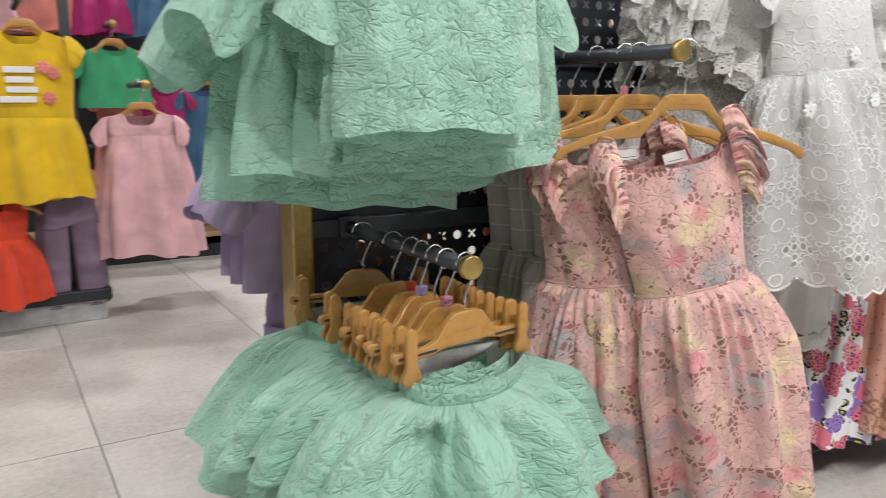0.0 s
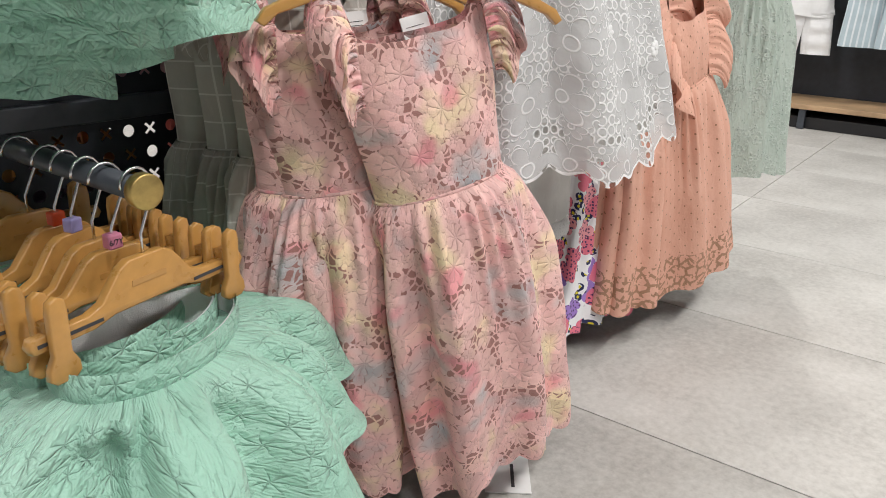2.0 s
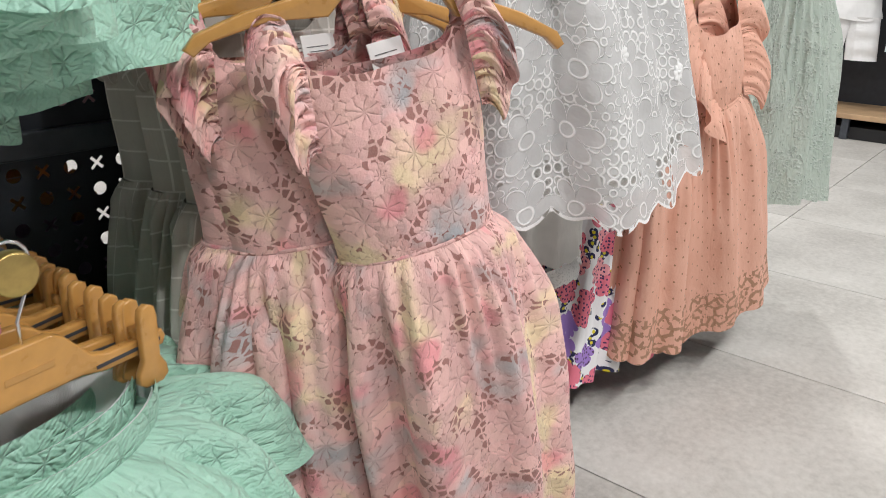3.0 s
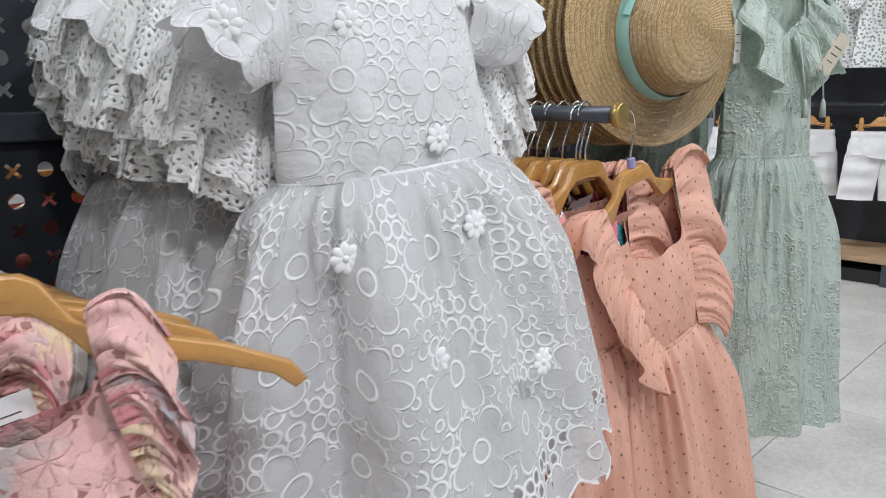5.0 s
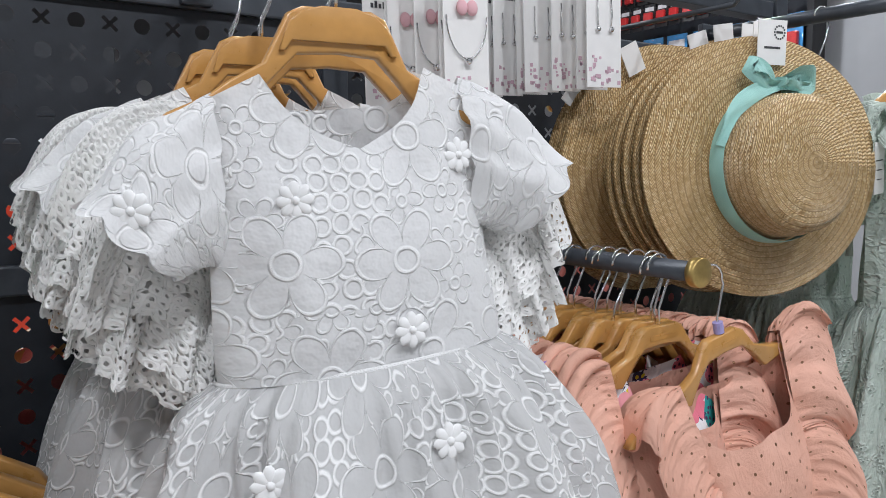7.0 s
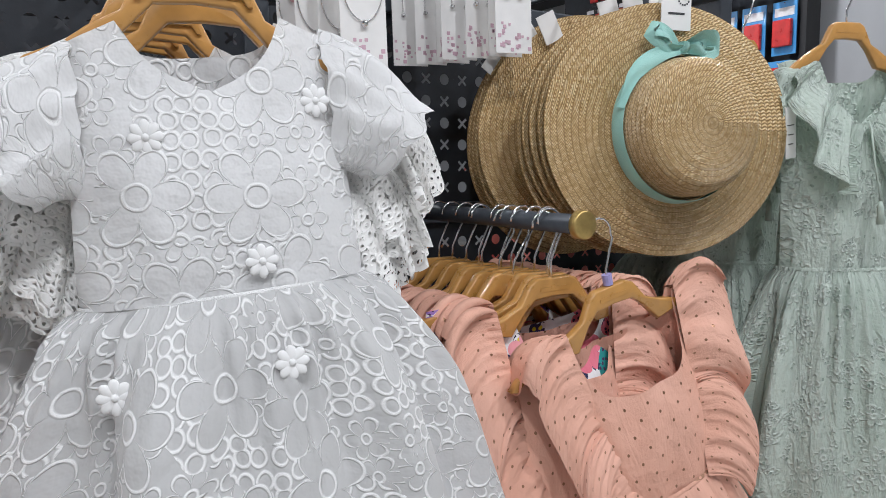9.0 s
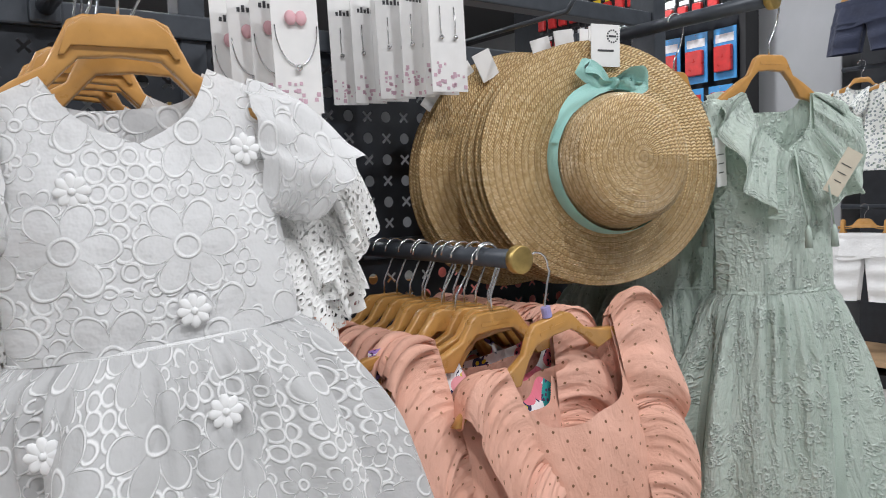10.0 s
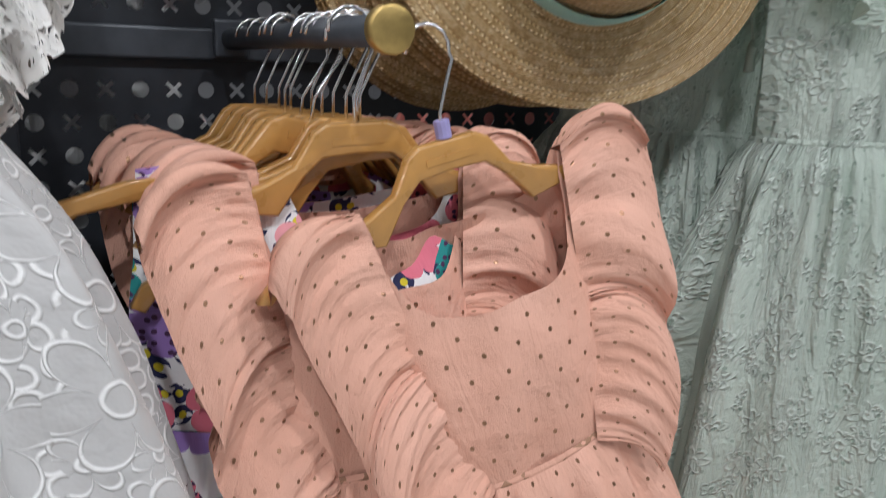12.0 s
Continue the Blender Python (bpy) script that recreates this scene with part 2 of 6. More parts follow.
def lace_floral():
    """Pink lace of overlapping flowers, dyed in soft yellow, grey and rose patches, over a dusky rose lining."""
    m, nt, b = nodes_of("floral lace", 0.72)
    v0 = coords(nt, True)
    v = warped(nt, v0, 38.0, 0.013)
    patch = noise_tex(nt, warped(nt, v0, 8.0, 0.06), 11.0, 2.0, 0.5)
    tint = ramp(nt, patch, [(0.27, (0.46, 0.47, 0.50)), (0.36, (0.62, 0.48, 0.47)), (0.44, (0.80, 0.47, 0.45)), (0.56, (0.82, 0.52, 0.47)), (0.64, (0.84, 0.64, 0.43)), (0.72, (0.82, 0.66, 0.42))])
    rose = ramp(nt, noise_tex(nt, v0, 14.0, 1.0), [(0.60, (0, 0, 0)), (0.68, (1, 1, 1))])
    tint = mix(nt, math_node(nt, "MULTIPLY", rose, 0.7), tint, (0.80, 0.26, 0.30))
    big, seam1, rise1, tone1 = petals(nt, v, 14.5, 0.034, 8, 0.7)
    wee, seam2, rise2, tone2 = petals(nt, v, 33.0, 0.0148, 6, 0.8, 0.45)
    not_big = math_node(nt, "SUBTRACT", 1.0, big)
    cover = math_node(nt, "MAXIMUM", big, wee)
    seam = math_node(nt, "ADD", math_node(nt, "MULTIPLY", big, seam1), math_node(nt, "MULTIPLY", not_big, seam2))
    rise = math_node(nt, "MULTIPLY", cover, math_node(nt, "ADD", math_node(nt, "MULTIPLY", big, rise1), math_node(nt, "MULTIPLY", not_big, rise2)))
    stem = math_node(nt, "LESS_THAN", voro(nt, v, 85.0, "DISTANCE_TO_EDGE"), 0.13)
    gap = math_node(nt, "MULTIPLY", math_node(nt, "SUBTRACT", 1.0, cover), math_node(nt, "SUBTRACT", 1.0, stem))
    shade = math_node(nt, "ADD", 0.86, math_node(nt, "MULTIPLY", tone2.outputs[0], 0.26))
    comb = nt.nodes.new("ShaderNodeCombineColor")
    for k in range(3):
        nt.links.new(shade, comb.inputs[k])
    tint = mix(nt, 1.0, tint, comb.outputs[0], "MULTIPLY")
    slit = math_node(nt, "MULTIPLY", seam, math_node(nt, "GREATER_THAN", noise_tex(nt, v0, 120.0, 1.0), 0.46))
    col = mix(nt, math_node(nt, "MULTIPLY", slit, 0.40), tint, (0.42, 0.20, 0.17))
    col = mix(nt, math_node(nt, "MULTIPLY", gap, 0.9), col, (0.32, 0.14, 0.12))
    nt.links.new(col, b.inputs["Base Color"])
    vein = math_node(nt, "MULTIPLY", noise_tex(nt, v0, 420.0, 2.0), 0.35)
    h = math_node(nt, "ADD", math_node(nt, "SUBTRACT", rise, math_node(nt, "MULTIPLY", slit, 0.5)), math_node(nt, "ADD", vein, math_node(nt, "MULTIPLY", noise_tex(nt, v0, 22.0, 5.0), 3.0)))
    bump(nt, b, h, 0.8, 0.0026)
    b.inputs["Sheen Weight"].default_value = 0.15
    return m


def dotted_peach():
    m, nt, b = nodes_of("dotted peach cotton", 0.8)
    v0 = coords(nt, True)
    sep = nt.nodes.new("ShaderNodeSeparateXYZ")
    nt.links.new(v0, sep.inputs[0])
    p = 0.031

    def cell(sx, sy):
        fx = math_node(nt, "SUBTRACT", math_node(nt, "FRACT", math_node(nt, "ADD", math_node(nt, "DIVIDE", sep.outputs[0], p), sx)), 0.5)
        fy = math_node(nt, "SUBTRACT", math_node(nt, "FRACT", math_node(nt, "ADD", math_node(nt, "DIVIDE", sep.outputs[1], p * 1.15), sy)), 0.5)
        return math_node(nt, "SQRT", math_node(nt, "ADD", math_node(nt, "MULTIPLY", fx, fx), math_node(nt, "MULTIPLY", fy, fy)))
    d = math_node(nt, "MINIMUM", cell(0.0, 0.0), cell(0.5, 0.5))
    dot = math_node(nt, "LESS_THAN", d, 0.060)
    base = ramp(nt, noise_tex(nt, v0, 8.0), [(0.3, (0.70, 0.375, 0.275)), (0.7, (0.79, 0.455, 0.35))])
    hem = math_node(nt, "LESS_THAN", sep.outputs[1], 0.10)
    blossom = math_node(nt, "MULTIPLY", math_node(nt, "LESS_THAN", voro(nt, v0, 48.0, "DISTANCE_TO_EDGE"), 0.16), math_node(nt, "GREATER_THAN", noise_tex(nt, v0, 60.0, 2.0), 0.45))
    print_ = math_node(nt, "MULTIPLY", hem, blossom)
    col = mix(nt, math_node(nt, "MAXIMUM", math_node(nt, "MULTIPLY", dot, 1.0), math_node(nt, "MULTIPLY", print_, 0.9)), base, (0.36, 0.20, 0.12))
    nt.links.new(col, b.inputs["Base Color"])
    nt.links.new(math_node(nt, "MULTIPLY", dot, 0.85), b.inputs["Metallic"])
    nt.links.new(math_node(nt, "SUBTRACT", 0.8, math_node(nt, "MULTIPLY", dot, 0.5)), b.inputs["Roughness"])
    cr = noise_tex(nt, coords(nt, True, (1, 0.3, 1)), 45.0, 3.0, 0.6, 1.0)
    bump(nt, b, math_node(nt, "ADD", math_node(nt, "MULTIPLY", cr, 0.35), math_node(nt, "ADD", math_node(nt, "MULTIPLY", noise_tex(nt, v0, 28.0, 4.0), 0.55), math_node(nt, "MULTIPLY", noise_tex(nt, v0, 900.0, 1.0), 0.06))), 0.8, 0.011)
    return m


def leaf_jacquard():
    """Mint crinkled cloth with a pressed relief of small veined leaves."""
    m, nt, b = nodes_of("mint jacquard", 0.46)
    v0 = coords(nt, True)
    v = warped(nt, v0, 30.0, 0.016)
    whole, seam, rise, tone = petals(nt, v, 22.0, 0.034, 7, 0.8, 0.5)
    ang = math_node(nt, "MULTIPLY", tone.outputs[0], 6.283)
    sep = nt.nodes.new("ShaderNodeSeparateXYZ")
    nt.links.new(v, sep.inputs[0])
    run = math_node(nt, "ADD", math_node(nt, "MULTIPLY", sep.outputs[0], math_node(nt, "COSINE", ang)), math_node(nt, "MULTIPLY", sep.outputs[1], math_node(nt, "SINE", ang)))
    vein = math_node(nt, "SINE", math_node(nt, "MULTIPLY", run, 1500.0))
    h = math_node(nt, "ADD", math_node(nt, "MULTIPLY", vein, 0.05), math_node(nt, "MULTIPLY", rise, 0.95))
    h = math_node(nt, "ADD", h, math_node(nt, "MULTIPLY", noise_tex(nt, v0, 95.0, 3.0, 0.6, 0.8), 0.9))
    h = math_node(nt, "ADD", h, math_node(nt, "MULTIPLY", noise_tex(nt, v0, 17.0, 3.0), 2.6))
    nt.links.new(ramp(nt, noise_tex(nt, v0, 7.0), [(0.3, (0.36, 0.655, 0.515)), (0.7, (0.455, 0.745, 0.605))]), b.inputs["Base Color"])
    bump(nt, b, h, 0.95, 0.0044)
    b.inputs["Sheen Weight"].default_value = 0.2
    cloth_back(nt, m, b, 0.12, (0.42, 0.74, 0.60))
    return m


def sage_embroidered():
    """Thin sage voile with eyelet sprigs and pale stitched leaves."""
    m, nt, b = nodes_of("sage embroidered voile", 0.7)
    v0 = coords(nt, True)
    v = warped(nt, v0, 30.0, 0.010)
    line, inside = daisies(nt, v, 19.0, 0.017, 7, 0.0032, 0.9)
    line2, inside2 = daisies(nt, v, 41.0, 0.0085, 5, 0.0024, 1.0)
    some = math_node(nt, "GREATER_THAN", noise_tex(nt, v0, 14.0, 1.0), 0.50)
    sprig = math_node(nt, "MAXIMUM", line, math_node(nt, "MULTIPLY", line2, some))
    sprig = math_node(nt, "MULTIPLY", sprig, math_node(nt, "GREATER_THAN", noise_tex(nt, v0, 60.0, 2.0), 0.42))
    eye = math_node(nt, "LESS_THAN", voro(nt, v, 41.0, rnd=1.0), 0.085)
    base = ramp(nt, noise_tex(nt, coords(nt, True, (1, 0.3, 1)), 13.0), [(0.3, (0.51, 0.60, 0.53)), (0.7, (0.66, 0.74, 0.67))])
    col = mix(nt, math_node(nt, "MULTIPLY", sprig, 0.75), base, (0.80, 0.87, 0.81))
    col = mix(nt, math_node(nt, "MULTIPLY", eye, 0.7), col, (0.22, 0.31, 0.25))
    nt.links.new(col, b.inputs["Base Color"])
    cr = noise_tex(nt, coords(nt, True, (1, 0.22, 1)), 46.0, 4.0, 0.6, 1.5)
    bump(nt, b, math_node(nt, "ADD", math_node(nt, "MULTIPLY", sprig, 0.5), math_node(nt, "ADD", math_node(nt, "MULTIPLY", noise_tex(nt, v0, 120.0, 3.0), 0.7), math_node(nt, "MULTIPLY", cr, 2.6))), 0.9, 0.0055)
    cloth_back(nt, m, b, 0.2, (0.58, 0.70, 0.61))
    return m


def tropical():
    """White cotton printed with pink and violet flowers, dark leaves and leopard spots."""
    m, nt, b = nodes_of("white tropical print", 0.75)
    v0 = coords(nt, True)
    v = warped(nt, v0, 30.0, 0.008)
    big, seam, rise, tone = petals(nt, v, 18.0, 0.027, 5, 0.8, 0.01)
    ink = ramp(nt, tone.outputs[0], [(0.0, (0.80, 0.20, 0.28)), (0.4, (0.36, 0.22, 0.60)), (0.68, (0.85, 0.38, 0.42)), (0.85, (0.03, 0.30, 0.30))])
    ink.node.color_ramp.interpolation = "CONSTANT"
    dots = math_node(nt, "LESS_THAN", voro(nt, v, 120.0, rnd=0.8), 0.25)
    ink = mix(nt, math_node(nt, "MULTIPLY", dots, math_node(nt, "GREATER_THAN", tone.outputs[2], 0.4)), ink, (0.08, 0.03, 0.10))
    spot_ = rings(nt, v, 48.0, 0.28, 0.20, 1.0)
    spot_ = math_node(nt, "MULTIPLY", math_node(nt, "GREATER_THAN", spot_, 0.35), math_node(nt, "GREATER_THAN", noise_tex(nt, v0, 90.0, 1.0), 0.44))
    heart = math_node(nt, "LESS_THAN", voro(nt, v, 48.0, rnd=1.0), 0.17)
    ground = mix(nt, heart, (0.86, 0.86, 0.88), (0.72, 0.62, 0.03))
    ground = mix(nt, spot_, ground, (0.02, 0.025, 0.09))
    white = math_node(nt, "GREATER_THAN", noise_tex(nt, v0, 16.0, 1.0), 0.52)
    ground = mix(nt, white, ground, (0.86, 0.86, 0.88))
    nt.links.new(mix(nt, big, ground, ink), b.inputs["Base Color"])
    bump(nt, b, noise_tex(nt, coords(nt, True, (1, 0.3, 1)), 40.0, 3.0, 0.6, 1.0), 0.5, 0.006)
    return m


def checked(name, base, line, sx, sy, w=0.05):
    m, nt, b = nodes_of(name, 0.8)
    v0 = coords(nt, True)
    sep = nt.nodes.new("ShaderNodeSeparateXYZ")
    nt.links.new(v0, sep.inputs[0])
    fx = math_node(nt, "LESS_THAN", math_node(nt, "FRACT", math_node(nt, "DIVIDE", sep.outputs[0], sx)), w)
    fy = math_node(nt, "LESS_THAN", math_node(nt, "FRACT", math_node(nt, "DIVIDE", sep.outputs[1], sy)), w) if sy else 0.0
    f = math_node(nt, "MAXIMUM", fx, fy)
    lo = tuple(c * 0.85 for c in base)
    col = mix(nt, math_node(nt, "MULTIPLY", f, 0.7), ramp(nt, noise_tex(nt, v0, 12.0), [(0.3, lo), (0.7, base)]), line)
    nt.links.new(col, b.inputs["Base Color"])
    bump(nt, b, noise_tex(nt, coords(nt, True, (1, 0.3, 1)), 40.0, 3.0, 0.6, 1.0), 0.4, 0.006)
    return m


def blotched(name, ground, inks, scale=22.0, cover=0.42):
    """Printed cloth: irregular blossoms of several inks on a ground."""
    m, nt, b = nodes_of(name, 0.8)
    v0 = coords(nt, True)
    v = warped(nt, v0, scale * 1.5, 0.5 / scale)
    cid = voro(nt, v, scale, out="Color")
    sepc = nt.nodes.new("ShaderNodeSeparateColor")
    nt.links.new(cid, sepc.inputs[0])
    stops = [(i / len(inks), c) for i, c in enumerate(inks)]
    ink = ramp(nt, sepc.outputs[0], stops)
    ink_node = ink.node
    ink_node.color_ramp.interpolation = "CONSTANT"
    f = math_node(nt, "LESS_THAN", voro(nt, v, scale), cover)
    speck = math_node(nt, "MULTIPLY", f, math_node(nt, "GREATER_THAN", voro(nt, v, scale * 4), 0.22))
    nt.links.new(mix(nt, speck, ground, ink), b.inputs["Base Color"])
    bump(nt, b, noise_tex(nt, coords(nt, True, (1, 0.3, 1)), 40.0, 3.0, 0.6, 1.0), 0.4, 0.006)
    return m


def straw():
    m, nt, b = nodes_of("woven straw", 0.31)
    v0 = coords(nt, True)
    sep = nt.nodes.new("ShaderNodeSeparateXYZ")
    nt.links.new(v0, sep.inputs[0])
    row = math_node(nt, "FRACT", sep.outputs[1])
    zig = math_node(nt, "ABSOLUTE", math_node(nt, "SUBTRACT", row, 0.5))
    strand = math_node(nt, "FRACT", math_node(nt, "ADD", math_node(nt, "MULTIPLY", sep.outputs[0], 1.0), zig))
    h = math_node(nt, "SINE", math_node(nt, "MULTIPLY", strand, math.pi))
    groove = math_node(nt, "MINIMUM", math_node(nt, "MULTIPLY", math_node(nt, "SUBTRACT", 0.5, zig), 8.0), 1.0)
    hh = math_node(nt, "MULTIPLY", h, groove)
    obj = coords(nt, False)
    tone = ramp(nt, noise_tex(nt, obj, 160.0, 2.0), [(0.3, (0.56, 0.36, 0.15)), (0.5, (0.80, 0.58, 0.30)), (0.7, (0.98, 0.80, 0.50))])
    # shade between strands and rows is put into the colour by weave height
    nt.links.new(mix(nt, hh, (0.37, 0.22, 0.085), tone), b.inputs["Base Color"])
    bump(nt, b, hh, 0.8, 0.0025)
    return m


def solid(name, colour, rough=0.5, metal=0.0, scale=40.0, vary=0.15, b_amt=0.15, coat=0.0):
    m, nt, b = nodes_of(name, rough, metal)
    v = coords(nt, False)
    f = noise_tex(nt, v, scale, 4.0)
    nt.links.new(ramp(nt, f, [(0.3, tuple(c * (1 - vary) for c in colour)), (0.7, tuple(min(1, c * (1 + vary)) for c in colour))]), b.inputs["Base Color"])
    bump(nt, b, noise_tex(nt, v, scale * 12, 2.0), b_amt, 0.0006)
    nt.links.new(math_node(nt, "ADD", rough - 0.08, math_node(nt, "MULTIPLY", f, 0.16)), b.inputs["Roughness"])
    b.inputs["Coat Weight"].default_value = coat
    return m


def tile_mat():
    m, nt, b = nodes_of("grey porcelain tile", 0.42)
    v = coords(nt, False)
    info = nt.nodes.new("ShaderNodeObjectInfo")
    big = noise_tex(nt, v, 2.2, 5.0, 0.6)
    fine = noise_tex(nt, v, 55.0, 4.0, 0.7)
    c = ramp(nt, math_node(nt, "ADD", math_node(nt, "MULTIPLY", big, 0.6), math_node(nt, "MULTIPLY", fine, 0.4)), [(0.36, (0.38, 0.365, 0.34)), (0.5, (0.53, 0.515, 0.485)), (0.64, (0.64, 0.625, 0.595))])
    shade = math_node(nt, "ADD", 0.94, math_node(nt, "MULTIPLY", info.outputs["Random"], 0.1))
    comb = nt.nodes.new("ShaderNodeCombineColor")
    for i in range(3):
        nt.links.new(shade, comb.inputs[i])
    nt.links.new(mix(nt, 1.0, c, comb.outputs[0], "MULTIPLY"), b.inputs["Base Color"])
    nt.links.new(math_node(nt, "ADD", 0.32, math_node(nt, "MULTIPLY", fine, 0.3)), b.inputs["Roughness"])
    bump(nt, b, fine, 0.12, 0.001)
    return m


WHITE_LACE = lace_white("white ring lace", False)
WHITE_LACE_OPEN = lace_white("white openwork lace", True)
GUIPURE = guipure("white guipure lace")
TULLE = plain_cloth("ivory net lining", (0.74, 0.73, 0.70), 0.9)
WHITE_CLOTH = plain_cloth("white cotton", (0.86, 0.86, 0.86), vary=0.04)
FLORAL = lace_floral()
PEACH = dotted_peach()
MINT = leaf_jacquard()
SAGE = sage_embroidered()
SAGE_LINING = plain_cloth("sage cotton", (0.48, 0.57, 0.50))
GREY_CHECK = checked("grey checked cotton", (0.54, 0.51, 0.465), (0.80, 0.78, 0.74), 0.045, 0.04, 0.06)
BLUE_STRIPE = checked("pale blue striped cotton", (0.45, 0.55, 0.60), (0.75, 0.78, 0.80), 0.03, 0, 0.3)
TROPIC = tropical()
SPRIG = blotched("white sprigged cotton", (0.78, 0.79, 0.76), [(0.20, 0.24, 0.26), (0.32, 0.36, 0.36), (0.16, 0.22, 0.18), (0.40, 0.42, 0.46)], 60.0, 0.34)
YELLOW = plain_cloth("yellow jersey", (0.78, 0.50, 0.01))
RED = plain_cloth("red jersey", (0.72, 0.06, 0.02))
LILAC = plain_cloth("lilac jersey", (0.47, 0.36, 0.56))
DUSKY = plain_cloth("dusky violet cloth", (0.25, 0.18, 0.26))
PINK = plain_cloth("pale pink cloth", (0.74, 0.44, 0.48))
CORAL = plain_cloth("coral cloth", (0.75, 0.24, 0.20))
GREEN = plain_cloth("bright green cloth", (0.06, 0.42, 0.20))
MAGENTA = plain_cloth("magenta cloth", (0.45, 0.02, 0.16))
DENIM = plain_cloth("navy denim", (0.030, 0.038, 0.075))
BLUE = plain_cloth("blue cloth", (0.06, 0.16, 0.30))
SATIN = plain_cloth("aqua satin ribbon", (0.36, 0.66, 0.60), 0.35, crease=0.2)
TAN = solid("tan hanger plastic", (0.52, 0.27, 0.075), 0.30, 0, 60.0, 0.08, 0.05, 0.3)
STEEL = solid("bright steel wire", (0.75, 0.75, 0.76), 0.22, 1.0)
BAR = solid("grey painted steel bar", (0.062, 0.070, 0.084), 0.38, 0.2)
PANEL = solid("charcoal painted steel", (0.024, 0.028, 0.036), 0.45, 0.1, 25.0, 0.2)
BRASS = solid("brushed brass cap", (0.50, 0.36, 0.13), 0.38, 0.85, 90.0, 0.15)
STRAW = straw()
KRAFT = solid("cream card", (0.66, 0.60, 0.48), 0.6, 0, 30.0, 0.05)
CARD = solid("white card", (0.82, 0.81, 0.80), 0.6, 0, 30.0, 0.04)
INK = solid("dark print", (0.05, 0.05, 0.055), 0.6)
ROSE_INK = solid("rose print", (0.62, 0.42, 0.50), 0.6)
WOOD = solid("light oak board", (0.42, 0.28, 0.16), 0.5, 0, 8.0, 0.25)
BLACK = solid("black painted metal", (0.016, 0.016, 0.018), 0.5)
TILE = tile_mat()
GROUT = solid("dark grout", (0.16, 0.155, 0.15), 0.9)
WALL = solid("grey wall paint", (0.42, 0.43, 0.45), 0.7, 0, 3.0, 0.06)
CEILING = solid("dark grey ceiling paint", (0.07, 0.07, 0.075), 0.8, 0, 3.0, 0.05)
TAGCOL = {n: solid(n + " plastic", c, 0.4) for n, c in (("lilac", (0.40, 0.36, 0.68)), ("red", (0.72, 0.08, 0.02)), ("pink", (0.78, 0.28, 0.42)), ("yellow", (0.80, 0.58, 0.02)), ("teal", (0.04, 0.42, 0.46)), ("orange", (0.72, 0.34, 0.06)))}


# ---------------------------------------------------------------- mesh helpers
def bm_new():
    bm = bmesh.new()
    bm.loops.layers.uv.new("UVMap")
    return bm


def mesh_of(name, bm, material, smooth=True):
    me = bpy.data.meshes.new(name)
    bm.normal_update()
    bm.to_mesh(me)
    bm.free()
    for mat in (material if isinstance(material, (list, tuple)) else [material]):
        me.materials.append(mat)
    if smooth:
        for p in me.polygons:
            p.use_smooth = True
    return me


def part(name, bm, material, parent, label="", smooth=True):
    ob = new(name, mesh_of(name, bm, material, smooth))
    if parent is not None:
        ob.parent = parent
    if label:
        tagged(ob, label)
    return ob


def empty(name, m, label, category, group="", kind=""):
    ob = new(name)
    ob.matrix_basis = m
    return tagged(ob, label, category, group, kind)


def grid(bm, nu, nv, f, uvf=None, closed=False):
    """A sheet of nu x nv quads; f(u, v) gives a point for u, v in 0..1."""
    uvl = bm.loops.layers.uv.active
    cols = nu if closed else nu + 1
    vs = [[bm.verts.new(f(i / nu, j / nv)) for i in range(cols)] for j in range(nv + 1)]
    for j in range(nv):
        for i in range(nu):
            k = (i + 1) % cols
            face = bm.faces.new((vs[j][i], vs[j][k], vs[j + 1][k], vs[j + 1][i]))
            if uvf:
                for loop, (a, b) in zip(face.loops, ((i, j), (i + 1, j), (i + 1, j + 1), (i, j + 1))):
                    loop[uvl].uv = uvf(a / nu, b / nv)
    return vs


def tube(bm, pts, r, n=8, caps=True):
    pts = [Vector(p) for p in pts]
    prev = None
    side = None
    for i, p in enumerate(pts):
        d = (pts[min(i + 1, len(pts) - 1)] - pts[max(i - 1, 0)]).normalized()
        if side is None:
            side = d.orthogonal().normalized()
        side = (side - d * side.dot(d)).normalized()
        up = d.cross(side)
        rr = r[i] if isinstance(r, (list, tuple)) else r
        ring = [bm.verts.new(p + (side * math.cos(2 * math.pi * k / n) + up * math.sin(2 * math.pi * k / n)) * rr) for k in range(n)]
        if prev:
            for k in range(n):
                bm.faces.new((prev[k], prev[(k + 1) % n], ring[(k + 1) % n], ring[k]))
        elif caps:
            bm.faces.new(list(reversed(ring)))
        prev = ring
    if caps:
        bm.faces.new(prev)


def block(bm, x0, y0, z0, x1, y1, z1, bevel=0.0):
    r = bmesh.ops.create_cube(bm, size=1.0, matrix=Matrix.Translation(((x0 + x1) / 2, (y0 + y1) / 2, (z0 + z1) / 2)) @ Matrix.Diagonal((abs(x1 - x0), abs(y1 - y0), abs(z1 - z0), 1)))
    if bevel:
        edges = list({e for v in r["verts"] for e in v.link_edges})
        bmesh.ops.bevel(bm, geom=edges, offset=bevel, segments=2, affect="EDGES", profile=0.5)


